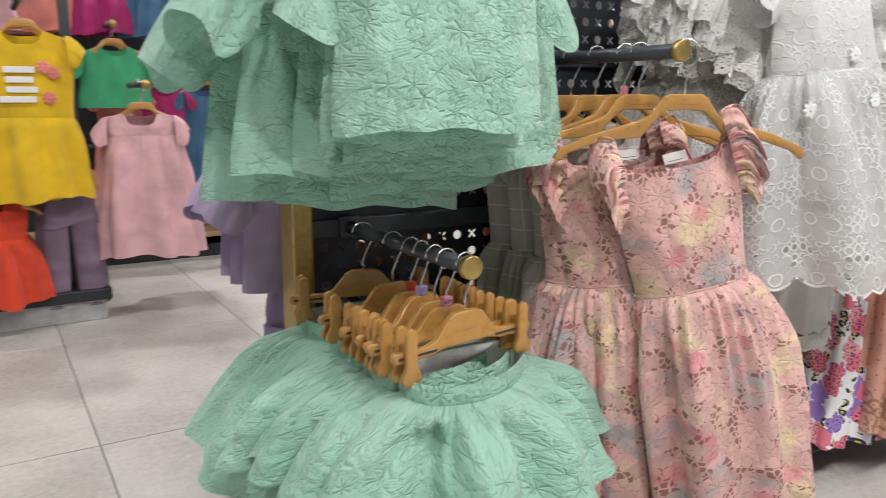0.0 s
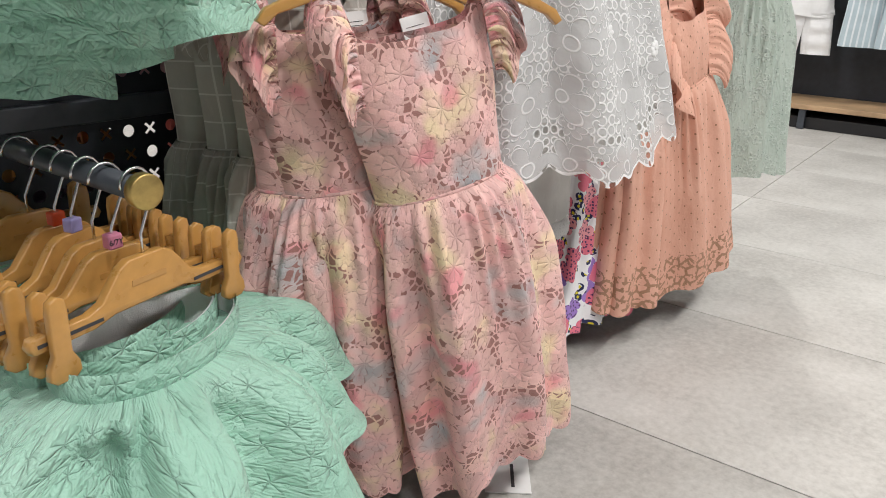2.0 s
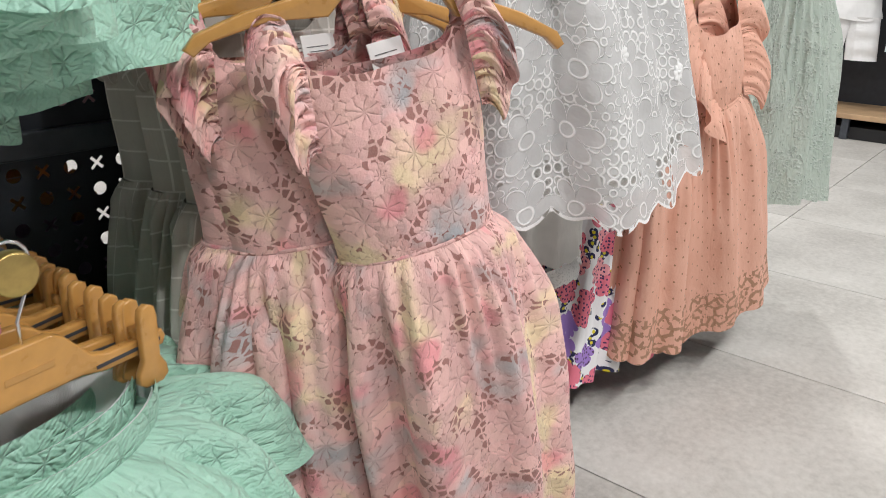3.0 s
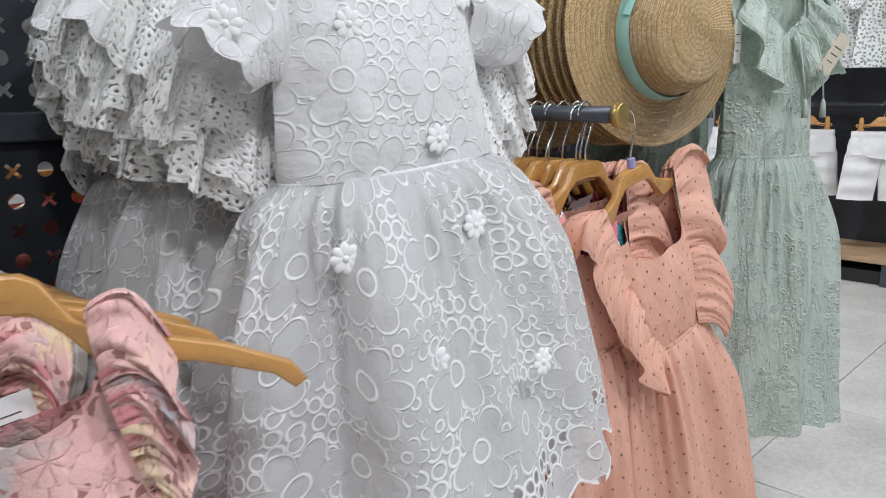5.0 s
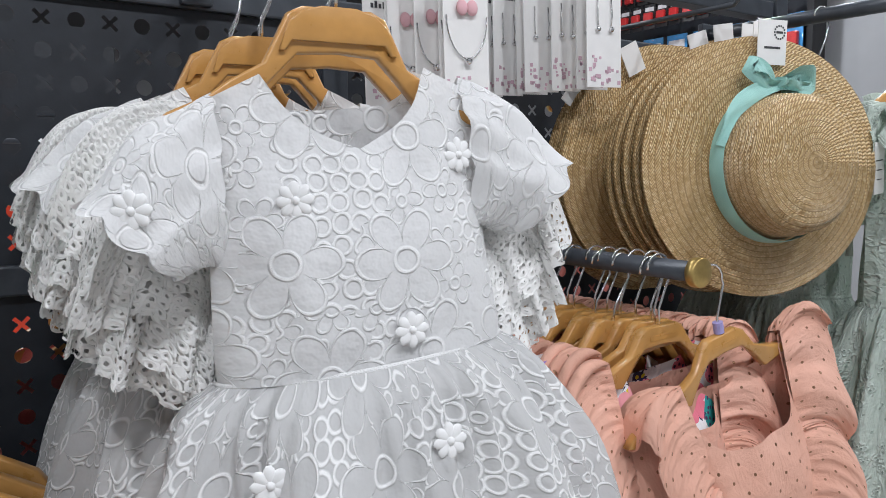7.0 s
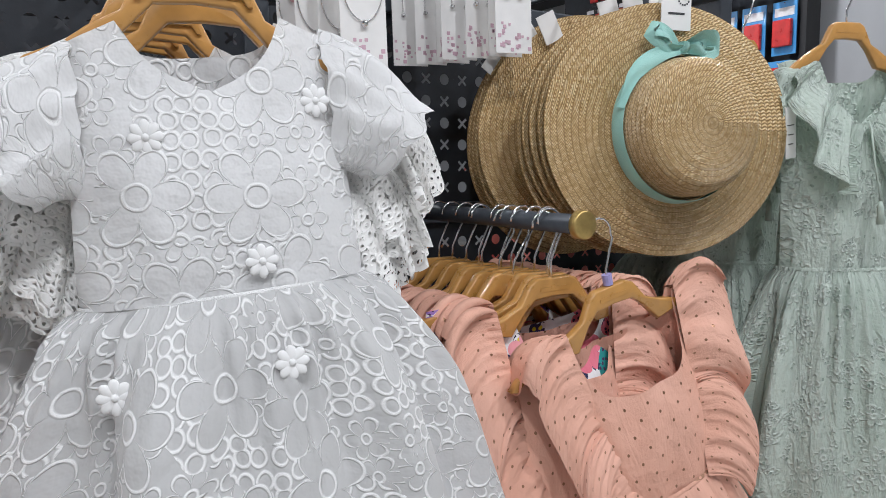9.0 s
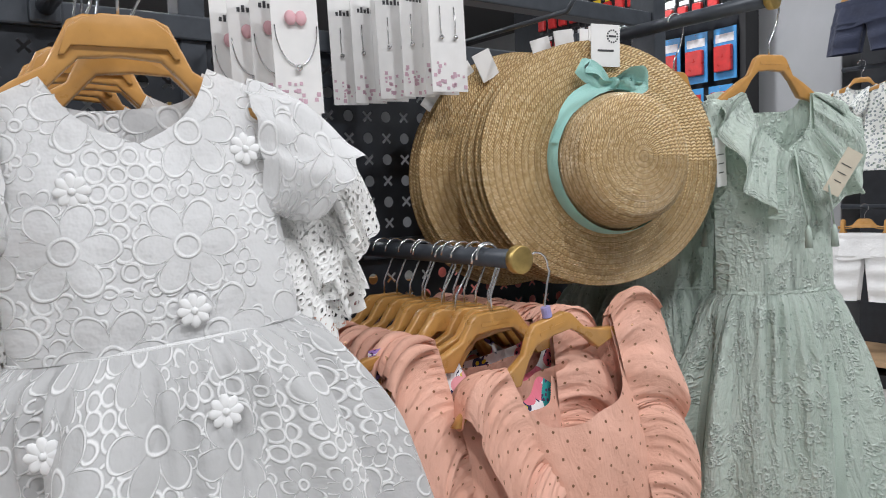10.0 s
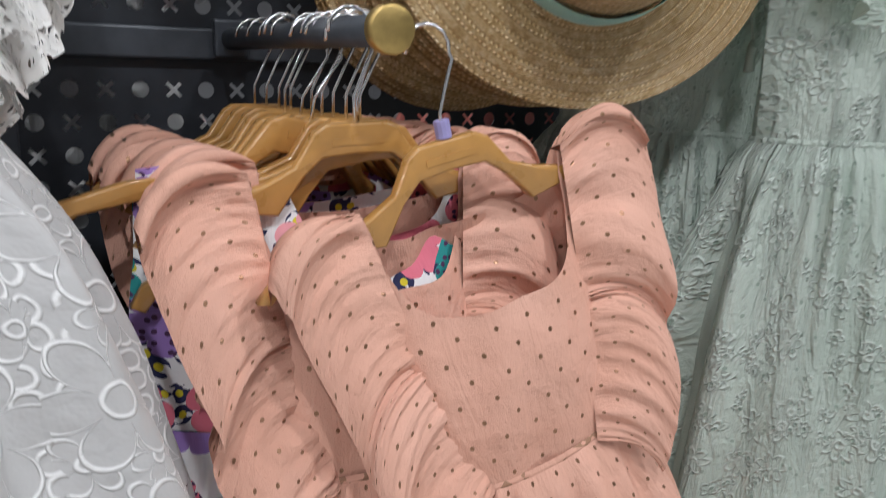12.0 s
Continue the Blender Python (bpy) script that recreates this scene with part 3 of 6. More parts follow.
def slab(bm, outline, y0, y1, bevel=0.0):
    """An outline in the x-z plane given thickness from y0 to y1."""
    a = [bm.verts.new((x, y0, z)) for x, z in outline]
    b = [bm.verts.new((x, y1, z)) for x, z in outline]
    n = len(outline)
    faces = [bm.faces.new(a), bm.faces.new(list(reversed(b)))]
    for i in range(n):
        faces.append(bm.faces.new((a[i], b[i], b[(i + 1) % n], a[(i + 1) % n])))
    bmesh.ops.recalc_face_normals(bm, faces=faces)
    if bevel:
        rim = [e for f in faces[:2] for e in f.edges]
        bmesh.ops.bevel(bm, geom=rim, offset=bevel, segments=2, affect="EDGES", profile=0.5)


def wob(x, y, z, s=1.0):
    return noise.noise(Vector((x * s, y * s, z * s)))


def lerp(a, b, t):
    return a + (b - a) * t


def smooth01(t):
    t = max(0.0, min(1.0, t))
    return t * t * (3 - 2 * t)


def curve_at(keys, t):
    """Smooth value at t of (t, value) keys."""
    if t <= keys[0][0]:
        return keys[0][1]
    for (a, va), (b, vb) in zip(keys, keys[1:]):
        if t <= b:
            return lerp(va, vb, smooth01((t - a) / (b - a)))
    return keys[-1][1]


# ---------------------------------------------------------------- hangers
HOOK = 0.115      # from the bar's middle down to the hanger's hump


def hook_bm(drop, r=0.0016):
    bm = bm_new()
    pts = [(0.0, 0, -drop - 0.01), (0.0, 0, -drop + 0.02), (0.012, 0, -drop + 0.045), (0.019, 0, -0.012)]
    for k in range(9):
        a = radians(-20 + k * 25)
        pts.append((0.0185 * math.cos(a), 0, 0.0185 * math.sin(a)))
    tube(bm, pts, r, 8)
    return bm


def dress_hanger(parent, half=0.19, drop=0.075, hump=0.055, tag="", fall=0.075, wide=0.046, ridge=False):
    """A moulded hanger with a raised middle and drooping arms; its origin is the middle of the bar it hangs on."""
    th = 0.0065
    top = [(-wide * 0.6, 0.0), (wide * 0.6, 0.0), (wide * 0.85, -0.006), (wide * 1.25, -hump * 0.75), (wide * 1.8, -hump), (half * 0.72, -hump - fall * 0.42), (half - 0.012, -hump - fall * 0.85), (half, -hump - fall * 1.15)]
    low = [(half - 0.010, -hump - fall * 1.28), (half * 0.88, -hump - fall * 1.0), (half * 0.62, -hump - fall * 0.62), (wide * 1.62, -hump - 0.026), (wide * 1.1, -hump * 0.95), (wide * 0.7, -hump * 0.62), (0.0, -hump * 0.58)]
    out = top[1:] + low
    out = out + [(-x, z) for x, z in reversed(low[:-1])] + [(-x, z) for x, z in reversed(top[2:])] + [(-wide * 0.6, 0.0)]
    bm = bm_new()
    slab(bm, [(x, z - drop) for x, z in out], -th, th, 0.0022)
    body = part("hanger_body", bm, TAN, parent)
    part("hook", hook_bm(drop), STEEL, parent, "bright steel wire hook")
    bm = bm_new()
    block(bm, -0.022, -th - 0.0006, -drop - 0.017, 0.022, -th + 0.0002, -drop - 0.0115)
    part("embossing", bm, TAN, body, smooth=False)
    if ridge:
        bm = bm_new()
        arch = [(wide * 1.02, -hump * 0.60), (wide * 0.86, -hump * 0.22), (wide * 0.62, -0.004), (wide * 0.3, 0.0005)]
        arch = [(x, z) for x, z in arch] + [(-x, z) for x, z in reversed(arch)] + [(-wide * 0.92, -hump * 0.60), (-wide * 0.80, -hump * 0.46), (wide * 0.80, -hump * 0.46), (wide * 0.92, -hump * 0.60)]
        slab(bm, [(x, z - drop) for x, z in arch], -th - 0.004, -th + 0.001, 0.0012)
        part("ridge", bm, TAN, body, "raised plate on the hanger's hump")
    if tag:
        bm = bm_new()
        bmesh.ops.create_cone(bm, cap_ends=True, segments=12, radius1=0.0065, radius2=0.0065, depth=0.014, matrix=Matrix.Translation((0, 0, -drop + 0.008)))
        part("size_tag", bm, TAGCOL[tag], parent, tag + " plastic size clip", False)
    return body


def clip_hanger(parent, half=0.135, drop=0.07, tag="", text=""):
    """A skirt hanger: slotted bar with a raised middle, and two paddle clips."""
    th = 0.006
    right = [(0.022, 0.0), (0.034, -0.006), (0.058, -0.034), (0.075, -0.040), (half, -0.040), (half + 0.004, -0.048), (half, -0.056), (0.07, -0.056), (0.045, -0.050), (0.0, -0.050)]
    out = right + [(-x, z) for x, z in reversed(right[:-1])]
    bm = bm_new()
    slab(bm, [(x, z - drop) for x, z in out], -th, th, 0.002)
    body = part("hanger_body", bm, TAN, parent)
    # no opening is cut: dark strips on the face stand in for its shade
    for s in (-1, 1):
        bm = bm_new()
        block(bm, s * 0.06, -th - 0.0007, -drop - 0.050, s * (half - 0.004), -th + 0.0002, -drop - 0.0465)
        part("slot_shade", bm, INK, body, "dark strip in place of the shade inside the hanger bar's groove", False)
    bm = bm_new()
    block(bm, -0.022, -th - 0.0006, -drop - 0.028, 0.022, -th + 0.0002, -drop - 0.022)
    part("embossing", bm, TAN, body, "", False)
    part("hook", hook_bm(drop), STEEL, parent, "bright steel wire hook")
    for s in (-1, 1):
        bm = bm_new()
        prof = [(-0.010, -0.018), (-0.008, -0.008), (0.0, -0.004), (0.008, -0.008), (0.010, -0.018), (0.0095, -0.060), (0.016, -0.072), (0.017, -0.082), (0.010, -0.088), (-0.010, -0.088), (-0.017, -0.082), (-0.016, -0.072), (-0.0095, -0.060)]
        for y0, y1 in ((-0.016, -0.0075), (0.0075, 0.016)):
            slab(bm, [(x + s * (half - 0.022), z - drop) for x, z in prof], y0, y1, 0.0018)
        block(bm, s * (half - 0.022) - 0.007, -0.008, -drop - 0.052, s * (half - 0.022) + 0.007, 0.008, -drop - 0.030)
        part("clip", bm, TAN, parent, "tan plastic clip gripping the waistband")
    if tag:
        bm = bm_new()
        block(bm, -0.008, -0.0065, -drop - 0.001, 0.008, 0.0065, -drop + 0.015, 0.002)
        t = part("size_tag", bm, TAGCOL[tag], parent, tag + " plastic size clip", False)
        if text:
            c = bpy.data.curves.new("size_text", "FONT")
            c.body = text
            c.size = 0.0085
            c.align_x = "CENTER"
            c.extrude = 0.0002
            o = new("size_text", c)
            o.data.materials.append(INK)
            o.parent = t
            o.matrix_basis = pose(0, -0.0068, -drop + 0.004, 90)
    return body


# ---------------------------------------------------------------- garments
def skirt_bm(bm, z_top, z_hem, wt, dt, wb, db, folds=9, amp=0.02, seed=0.0, flare=1.0, scallop=0.0, ns=0, lift=0.0, nu=260, nv=30, tuck=0.0, sides=0.0, gathers=40, gather=0.0075, sag=0.0, fade=1.8):
    """A gathered tube from the waist to the hem; half widths w and half depths d at top and bottom.
    tuck draws the hem in again, sides lifts it at the hips, sag lowers the front of the waist."""
    rnd = random.Random(int(seed * 1000) + 17)
    waves = [(k, rnd.uniform(0, 6.283), rnd.uniform(0.55, 1.0) * (1.0 if abs(k - folds) < 2.5 else 0.55)) for k in range(max(3, folds - 4), folds + 5, 2)]
    norm = math.sqrt(sum(w * w for _, _, w in waves) / 2) * 1.5
    ph = [rnd.uniform(0, 6.283) for _ in range(5)]
    length = z_top - z_hem

    def f(u, v):
        a = 2 * math.pi * u
        s = 1 - v
        g = s ** flare - tuck * s * s
        w, d = lerp(wt, wb, g), lerp(dt, db, g)
        drift = 0.35 * math.sin(2.2 * s + ph[3]) * s
        raw = sum(wt_ * math.sin(k * a + p + drift * (1 + 0.15 * k)) for k, p, wt_ in waves) / norm
        fold = math.copysign(abs(raw) ** 0.75, raw) * amp * smooth01(s * 3.0) * (1 - 0.2 * s)
        fine = math.sin(gathers * a + 3 * math.sin(3 * a + ph[0])) * (0.5 + 0.6 * math.sin(5 * a + ph[1]) * math.sin(2 * a + ph[4]) + 0.3 * math.sin(11 * a + ph[3]))
        fold += gather * fine * smooth01(s * 14) * max(0.0, 1 - s * fade)
        n = 0.007 * wob(math.cos(a) * 2.5 + seed, math.sin(a) * 2.5, s * 5) * s
        c, sn = math.cos(a), math.sin(a)
        x = (w + fold + n) * c
        y = (d + fold + n) * sn
        z = lerp(z_hem, z_top, v)
        if ns:
            z -= scallop * abs(math.sin(ns * a / 2)) * max(0.0, 1 - v * 6) - scallop * max(0.0, 1 - v * 6)
        z += lift * c * s + sides * c * c * s - sag * max(0.0, -sn) * (1 - s) ** 2
        z += 0.010 * math.sin(3 * a + ph[2]) * s * s - 0.25 * fold * s
        return (x, y, z)

    per = 2 * math.pi * math.sqrt((wb * wb + db * db) / 2)
    grid(bm, nu, nv, f, lambda u, v: (u * per, v * length), True)


def bodice_bm(bm, z_waist, z_sh, w_waist, w_chest, w_sh, neck, dip_f, dip_b, depth, slope=0.25, vneck=False, seed=0.0, nu=36, nv=20, wrinkle=0.004, hem=0.0):
    """Front and back panels that meet at the side seams and over the shoulders; hem makes the lower edge uneven."""
    height = z_sh - z_waist

    def panel(front):
        dip = dip_f if front else dip_b

        def top(x):
            ax = abs(x) * w_sh
            if ax < neck:
                t = ax / neck
                return z_sh - dip * (0.45 * (1 - t) + 0.55 * (1 - t ** 4) if vneck and front else math.sqrt(max(0.0, 1 - t ** 4)))
            return z_sh - slope * (ax - neck)

        def f(u, v):
            x = 2 * u - 1
            z = lerp(z_waist, top(x), v)
            h = (z - z_waist) / height
            w = curve_at([(0, w_waist), (0.55, w_chest), (0.8, lerp(w_chest, w_sh, 0.6)), (1.0, w_sh)], h)
            d = depth * max(0.0, 1 - abs(x) ** 2.6) ** (0.5 + 0.55 * smooth01(h * 1.6)) * (1 - 0.66 * smooth01((h - 0.35) / 0.65))
            d += wrinkle * (wob(x * 3 + seed, h * 3, 7 if front else 1) + 0.6 * math.sin(9 * x + 4 * h + seed) * h) * (1 - abs(x) ** 4)
            if hem:
                low = (1 - v) ** 2
                z += hem * low * (math.sin(4 * x + seed * 3) + 0.7 * math.sin(9 * x + seed))
                d += 0.003 if v < 0.06 else 0.0
                d += hem * low * (1.2 + math.sin(7 * x + seed * 5)) * (1 - abs(x) ** 4)
            return (x * w, -d if front else d, z)
        grid(bm, nu, nv, f, lambda u, v: ((2 * u - 1) * w_chest + (0.0 if front else 0.37), 0.4 + v * (top(2 * u - 1) - z_waist)))
    panel(True)
    panel(False)


def ruffle_bm(bm, side, xs, zs, xf, zf, yd, reach, waves=6, amp=0.012, seed=0.0, lift=0.2, droop=0.8, even=0.55, nu=90, nv=12, fwd=0.5, scallops=0, gath=26, power=1.0, pucker=0.0026, chaos=0.0, spread=1.0):
    """A gathered sleeve or frill that runs from the front (xf, zf) over the shoulder (xs, zs) to the back, and fans outward."""
    def f(u, v):
        a = u * 2 - 1
        ang = a * math.pi / 2
        c, s = max(0.0, math.cos(ang)), math.sin(ang)
        env = max(0.0, c) ** even
        r = reach * env * (1 + 0.08 * math.sin(4 * a + seed))
        if scallops:
            r *= 1 - 0.09 * (1 - abs(math.sin(scallops * math.pi * u)))
        bx, by, bz = lerp(xf, xs, c), yd * s, lerp(zf, zs, c ** power)
        wave = amp * v ** 0.8 * env ** 0.5 * (math.sin(waves * math.pi * a + seed + 0.8 * v) + 0.4 * math.sin((waves * 1.7 + 1) * math.pi * a + 2 * seed))
        if chaos:
            wave = lerp(wave, amp * 3.2 * v ** 0.7 * env ** 0.5 * (wob(a * waves * 0.55 + seed * 7, v * 1.3, seed) + 0.5 * wob(a * waves * 1.3, v * 2.5 + seed, 4.0)), chaos)
        pk = pucker * math.sin(gath * math.pi * a + seed + 2 * math.sin(5 * a)) * (1 - v) ** 2.2 * smooth01(v * 8)
        out = r * v
        return (side * (bx + out * (1 - 0.25 * v * droop) + 0.3 * wave + pk), by + s * out * fwd + wave * (0.35 + 0.65 * abs(s)), bz + r * (lift * v - droop * v * v) + wave * c * 0.8 + pk)
    grid(bm, nu, nv, f, lambda u, v: (u * spread * (yd * 2 + abs(zs - zf) * 2), 0.4 + v * reach))


def path_at(keys, t):
    """A point at t on a smooth path of (t, point) keys."""
    return Vector([curve_at([(k, p[i]) for k, p in keys], t) for i in range(3)])


def flounce_bm(bm, base, out, wide, waves=6, amp=0.012, seed=0.0, droop=0.3, gath=30, pucker=0.002, nu=130, nv=12, scallop=0.0, mirror=1, belly=0.0):
    """A gathered strip sewn along a path: base, out and wide are keys of its seam, of the way it falls and of its width."""
    def f(u, v):
        p, o, w = path_at(base, u), path_at(out, u), curve_at(wide, u)
        e = 0.002
        run = (path_at(base, min(1, u + e)) - path_at(base, max(0, u - e))).normalized()
        nrm = run.cross(o).normalized()
        ph = seed * 5 + 0.9 * math.sin(3.1 * u * math.pi + seed)
        wave = amp * v ** 0.75 * (math.sin(2 * math.pi * waves * u + ph) + 0.5 * math.sin(2 * math.pi * waves * 1.63 * u + 2 * ph) + 0.9 * wob(u * waves * 1.4 + seed * 3, v * 1.1, seed))
        pk = pucker * 2.2 * (wob(u * gath * 1.9 + seed * 11, v * 1.2, seed) + 0.5 * wob(u * gath * 4.3, v * 2.0, seed + 5)) * (1 - 0.75 * v) * smooth01(v * 10)
        reach = w * v * (1 + 0.07 * math.sin(2 * math.pi * waves * 0.5 * u + seed)) + scallop * abs(math.sin(math.pi * waves * 2.5 * u)) * v ** 4
        q = p + o.normalized() * reach * (1 - 0.22 * v * v) + nrm * (wave + pk) + run * 0.35 * wave
        q.z += w * (0.30 * belly * math.sin(math.pi * v) - droop * v * v)
        return (q.x * mirror, q.y, q.z)
    run_len = sum((path_at(base, (k + 1) / 20) - path_at(base, k / 20)).length for k in range(20))
    top = max(k[1] for k in wide)
    grid(bm, nu, nv, f, lambda u, v: (u * run_len * 1.6, 0.4 + v * top))


def cap_sleeve_bm(bm, side, top, under, tip, low, deep=0.02, wide=0.045, seed=0.0, puff=0.012, scallops=0, nu=72, nv=14):
    """A short sleeve: a tube from the armhole (top to under) to its opening (tip to low), points given as x, z."""
    def f(u, v):
        a = 2 * math.pi * u
        c, sn = 0.5 + 0.5 * math.cos(a), math.sin(a)
        v2 = v * (1 + (0.10 * abs(math.sin(scallops * a / 2)) if scallops else 0.0))
        bx, bz = lerp(under[0], top[0], c), lerp(under[1], top[1], c)
        ex, ez = lerp(low[0], tip[0], c), lerp(low[1], tip[1], c)
        x, z = lerp(bx, ex, v2), lerp(bz, ez, v2)
        bulge = puff * math.sin(math.pi * min(1.0, v * 1.1)) * (0.4 + 0.6 * c)
        n = 0.006 * wob(math.cos(a) * 1.6 + seed, sn * 1.6 + side, v * 2.5) + 0.002 * math.sin(11 * a + seed) * (1 - v)
        y = -sn * (lerp(deep, wide, v ** 0.7) + n)
        return (side * (x + 0.5 * bulge + n * 0.6), y, z + bulge + n)
    size = math.hypot(tip[0] - top[0], tip[1] - top[1])
    grid(bm, nu, nv, f, lambda u, v: (u * 0.30, 0.4 + v * size), True)


def band_bm(bm, z0, z1, w, d, n=48, puff=0.002, sag=0.0):
    def f(u, v):
        a = 2 * math.pi * u
        return ((w + puff * math.sin(math.pi * v)) * math.cos(a), (d + puff * math.sin(math.pi * v)) * math.sin(a), lerp(z0, z1, v) - sag * max(0.0, -math.sin(a)))
    grid(bm, n, 3, f, lambda u, v: (u * 0.6, v * (z1 - z0)), True)


def blossom_bm(bm, m, r=0.017):
    """A small cloth flower of eight petals round a button."""
    for k in range(8):
        a = k * math.pi / 4
        c = m @ Matrix.Translation((math.cos(a) * r * 0.52, math.sin(a) * r * 0.52, r * 0.06)) @ Matrix.Rotation(a, 4, "Z") @ Matrix.Diagonal((r * 0.44, r * 0.30, r * 0.13, 1))
        bmesh.ops.create_uvsphere(bm, u_segments=10, v_segments=6, radius=1, matrix=c)
    bmesh.ops.create_uvsphere(bm, u_segments=10, v_segments=6, radius=r * 0.22, matrix=m @ Matrix.Translation((0, 0, r * 0.10)))


def tag_bm(bm, w, h, t=0.0008):
    block(bm, -w / 2, -t, -h, w / 2, t, 0)


def label_card(parent, x, y, z, w, h, rot=(0, 0, 0), bars=5, name="price_tag"):
    bm = bm_new()
    tag_bm(bm, w, h)
    t = part(name, bm, CARD, parent, "white card price tag", False)
    t.matrix_basis = pose(x, y, z, *rot)
    bm = bm_new()
    for k in range(bars):
        zz = -h * (0.35 + 0.55 * k / bars)
        ww = w * (0.36 - 0.1 * ((k * 7) % 3) / 2)
        block(bm, -ww, -0.0014, zz - h * 0.009, ww * 0.8, -0.0009, zz + h * 0.009)
    part("print", bm, INK, t, "dark lines of small print", False)
    return t


# ---------------------------------------------------------------- the shop's shell
def setting(name, bm, material, label, category, smooth=False):
    return tagged(part(name, bm, material, None, "", smooth), label, category, kind="structure")


X0, X1, Y0, Y1 = -4.0, 7.5, -3.0, 13.0
bm = bm_new()
block(bm, X0 - 0.2, Y0 - 0.2, -0.25, X1 + 0.2, Y1 + 0.2, -0.004)
floor = setting("floor", bm, GROUT, "grey porcelain tiled shop floor with thin dark joints", "floor")
for nm, b6 in (("wall_west", (X0 - 0.2, Y0, 0, X0, Y1, CEIL)), ("wall_east", (X1, Y0, 0, X1 + 0.2, Y1, CEIL)), ("wall_south", (X0 - 0.2, Y0 - 0.2, 0, X1 + 0.2, Y0, CEIL)), ("wall_north", (X0 - 0.2, Y1, 0, X1 + 0.2, Y1 + 0.2, CEIL))):
    bm = bm_new()
    block(bm, *b6)
    setting(nm, bm, WALL, "plain grey painted shop wall", "wall")
# out of view; closes the room, dark so that little light bounces back
bm = bm_new()
block(bm, X0 - 0.2, Y0 - 0.2, CEIL, X1 + 0.2, Y1 + 0.2, CEIL + 0.2)
setting("ceiling", bm, CEILING, "unseen shop ceiling, kept dark grey to limit bounced light", "ceiling")
bm = bm_new()
block(bm, 5.75, 2.50, 0.0, 6.25, 3.04, CEIL, 0.01)
setting("column", bm, WALL, "square light grey painted column", "column")


def spot(x, y, power, size=0.16, tint=(1.0, 0.975, 0.945)):
    ld = bpy.data.lights.new("ceiling_lamp", "AREA")
    ld.shape = "DISK"
    ld.size = size
    ld.energy = power
    ld.color = tint
    ob = new("ceiling_lamp", ld)
    ob.matrix_basis = pose(x, y, CEIL - 0.03)


for lx, ly, k in ((-0.7, -0.55, 0.7), (0.55, -0.65, 1.1), (1.55, -0.55, 1.0), (2.7, -0.5, 1.0), (4.1, -0.3, 1.0), (0.1, 1.9, 0.5), (1.7, 2.2, 0.4), (3.7, 1.6, 1.0), (4.6, 3.2, 1.0), (-1.2, 2.3, 1.0), (0.4, 4.6, 1.2), (2.6, 5.0, 1.2), (-1.6, 4.9, 1.2), (0.6, 6.6, 1.4), (-2.2, 8.5, 1.4), (3.6, 8.5, 1.4)):
    spot(lx, ly, LAMP * k)

# ---------------------------------------------------------------- the perforated display wall
PY = 1.357                  # its front face
PX0, PX1 = 0.50, 2.66       # its ends
PITCH = 0.0374


def perforated(bm, x0, x1, z0, z1, y, th=0.0015):
    """A sheet with round and cross-shaped holes in turn, each hole with its own rim."""
    nx, nz = int((x1 - x0) / PITCH), int((z1 - z0) / PITCH)
    mx, mz = (x1 - x0 - nx * PITCH) / 2, (z1 - z0 - nz * PITCH) / 2
    h = PITCH / 2
    r, arm, t = 0.0098, 0.0115, 0.0023
    cross = []
    for k in range(4):
        a = radians(45 + 90 * k)
        d, s = Vector((math.cos(a), math.sin(a))), Vector((-math.sin(a), math.cos(a)))
        cross += [d * arm - s * t, d * arm + s * t, (d + s) * t]
    circle = [Vector((math.cos(radians(i * 30 + 15)), math.sin(radians(i * 30 + 15)))) * r for i in range(12)]
    cross = cross[-1:] + cross[:-1]

    def square(p):
        m = max(abs(p.x), abs(p.y))
        return p * (h / m)
    for i in range(nx):
        for j in range(nz):
            cx, cz = x0 + mx + (i + 0.5) * PITCH, z0 + mz + (j + 0.5) * PITCH
            hole = circle if (i + j) % 2 == 0 else cross
            outer = [square(Vector((math.cos(radians(k * 30 + 15)), math.sin(radians(k * 30 + 15))))) for k in range(12)]
            if hole is cross:
                outer = [square(p) for p in cross]
            corners = [Vector((h, h)), Vector((-h, h)), Vector((-h, -h)), Vector((h, -h))]
            a = [bm.verts.new((cx + p.x, y, cz + p.y)) for p in hole]
            b = [bm.verts.new((cx + p.x, y + th, cz + p.y)) for p in hole]
            o = [bm.verts.new((cx + p.x, y, cz + p.y)) for p in outer]
            for k in range(12):
                n = (k + 1) % 12
                bm.faces.new((a[k], b[k], b[n], a[n]))
                p, q = outer[k], outer[n]
                extra = [c for c in corners if abs(abs(p.x) - abs(p.y)) > 1e-6 and abs(abs(q.x) - abs(q.y)) > 1e-6 and (p + q).dot(c) > 1.9 * h * h * 1.2 and (abs(abs(p.x) - h) < 1e-6) != (abs(abs(q.x) - h) < 1e-6)]
                if extra:
                    cv = bm.verts.new((cx + extra[0].x, y, cz + extra[0].y))
                    bm.faces.new((a[k], a[n], o[n], cv, o[k]))
                else:
                    bm.faces.new((a[k], a[n], o[n], o[k]))
    # margins
    for q in ((x0, z0, x0 + mx, z1), (x1 - mx, z0, x1, z1), (x0 + mx, z0, x1 - mx, z0 + mz), (x0 + mx, z1 - mz, x1 - mx, z1)):
        if q[2] - q[0] > 1e-4 and q[3] - q[1] > 1e-4:
            bm.faces.new([bm.verts.new((px, y, pz)) for px, pz in ((q[0], q[1]), (q[2], q[1]), (q[2], q[3]), (q[0], q[3]))])


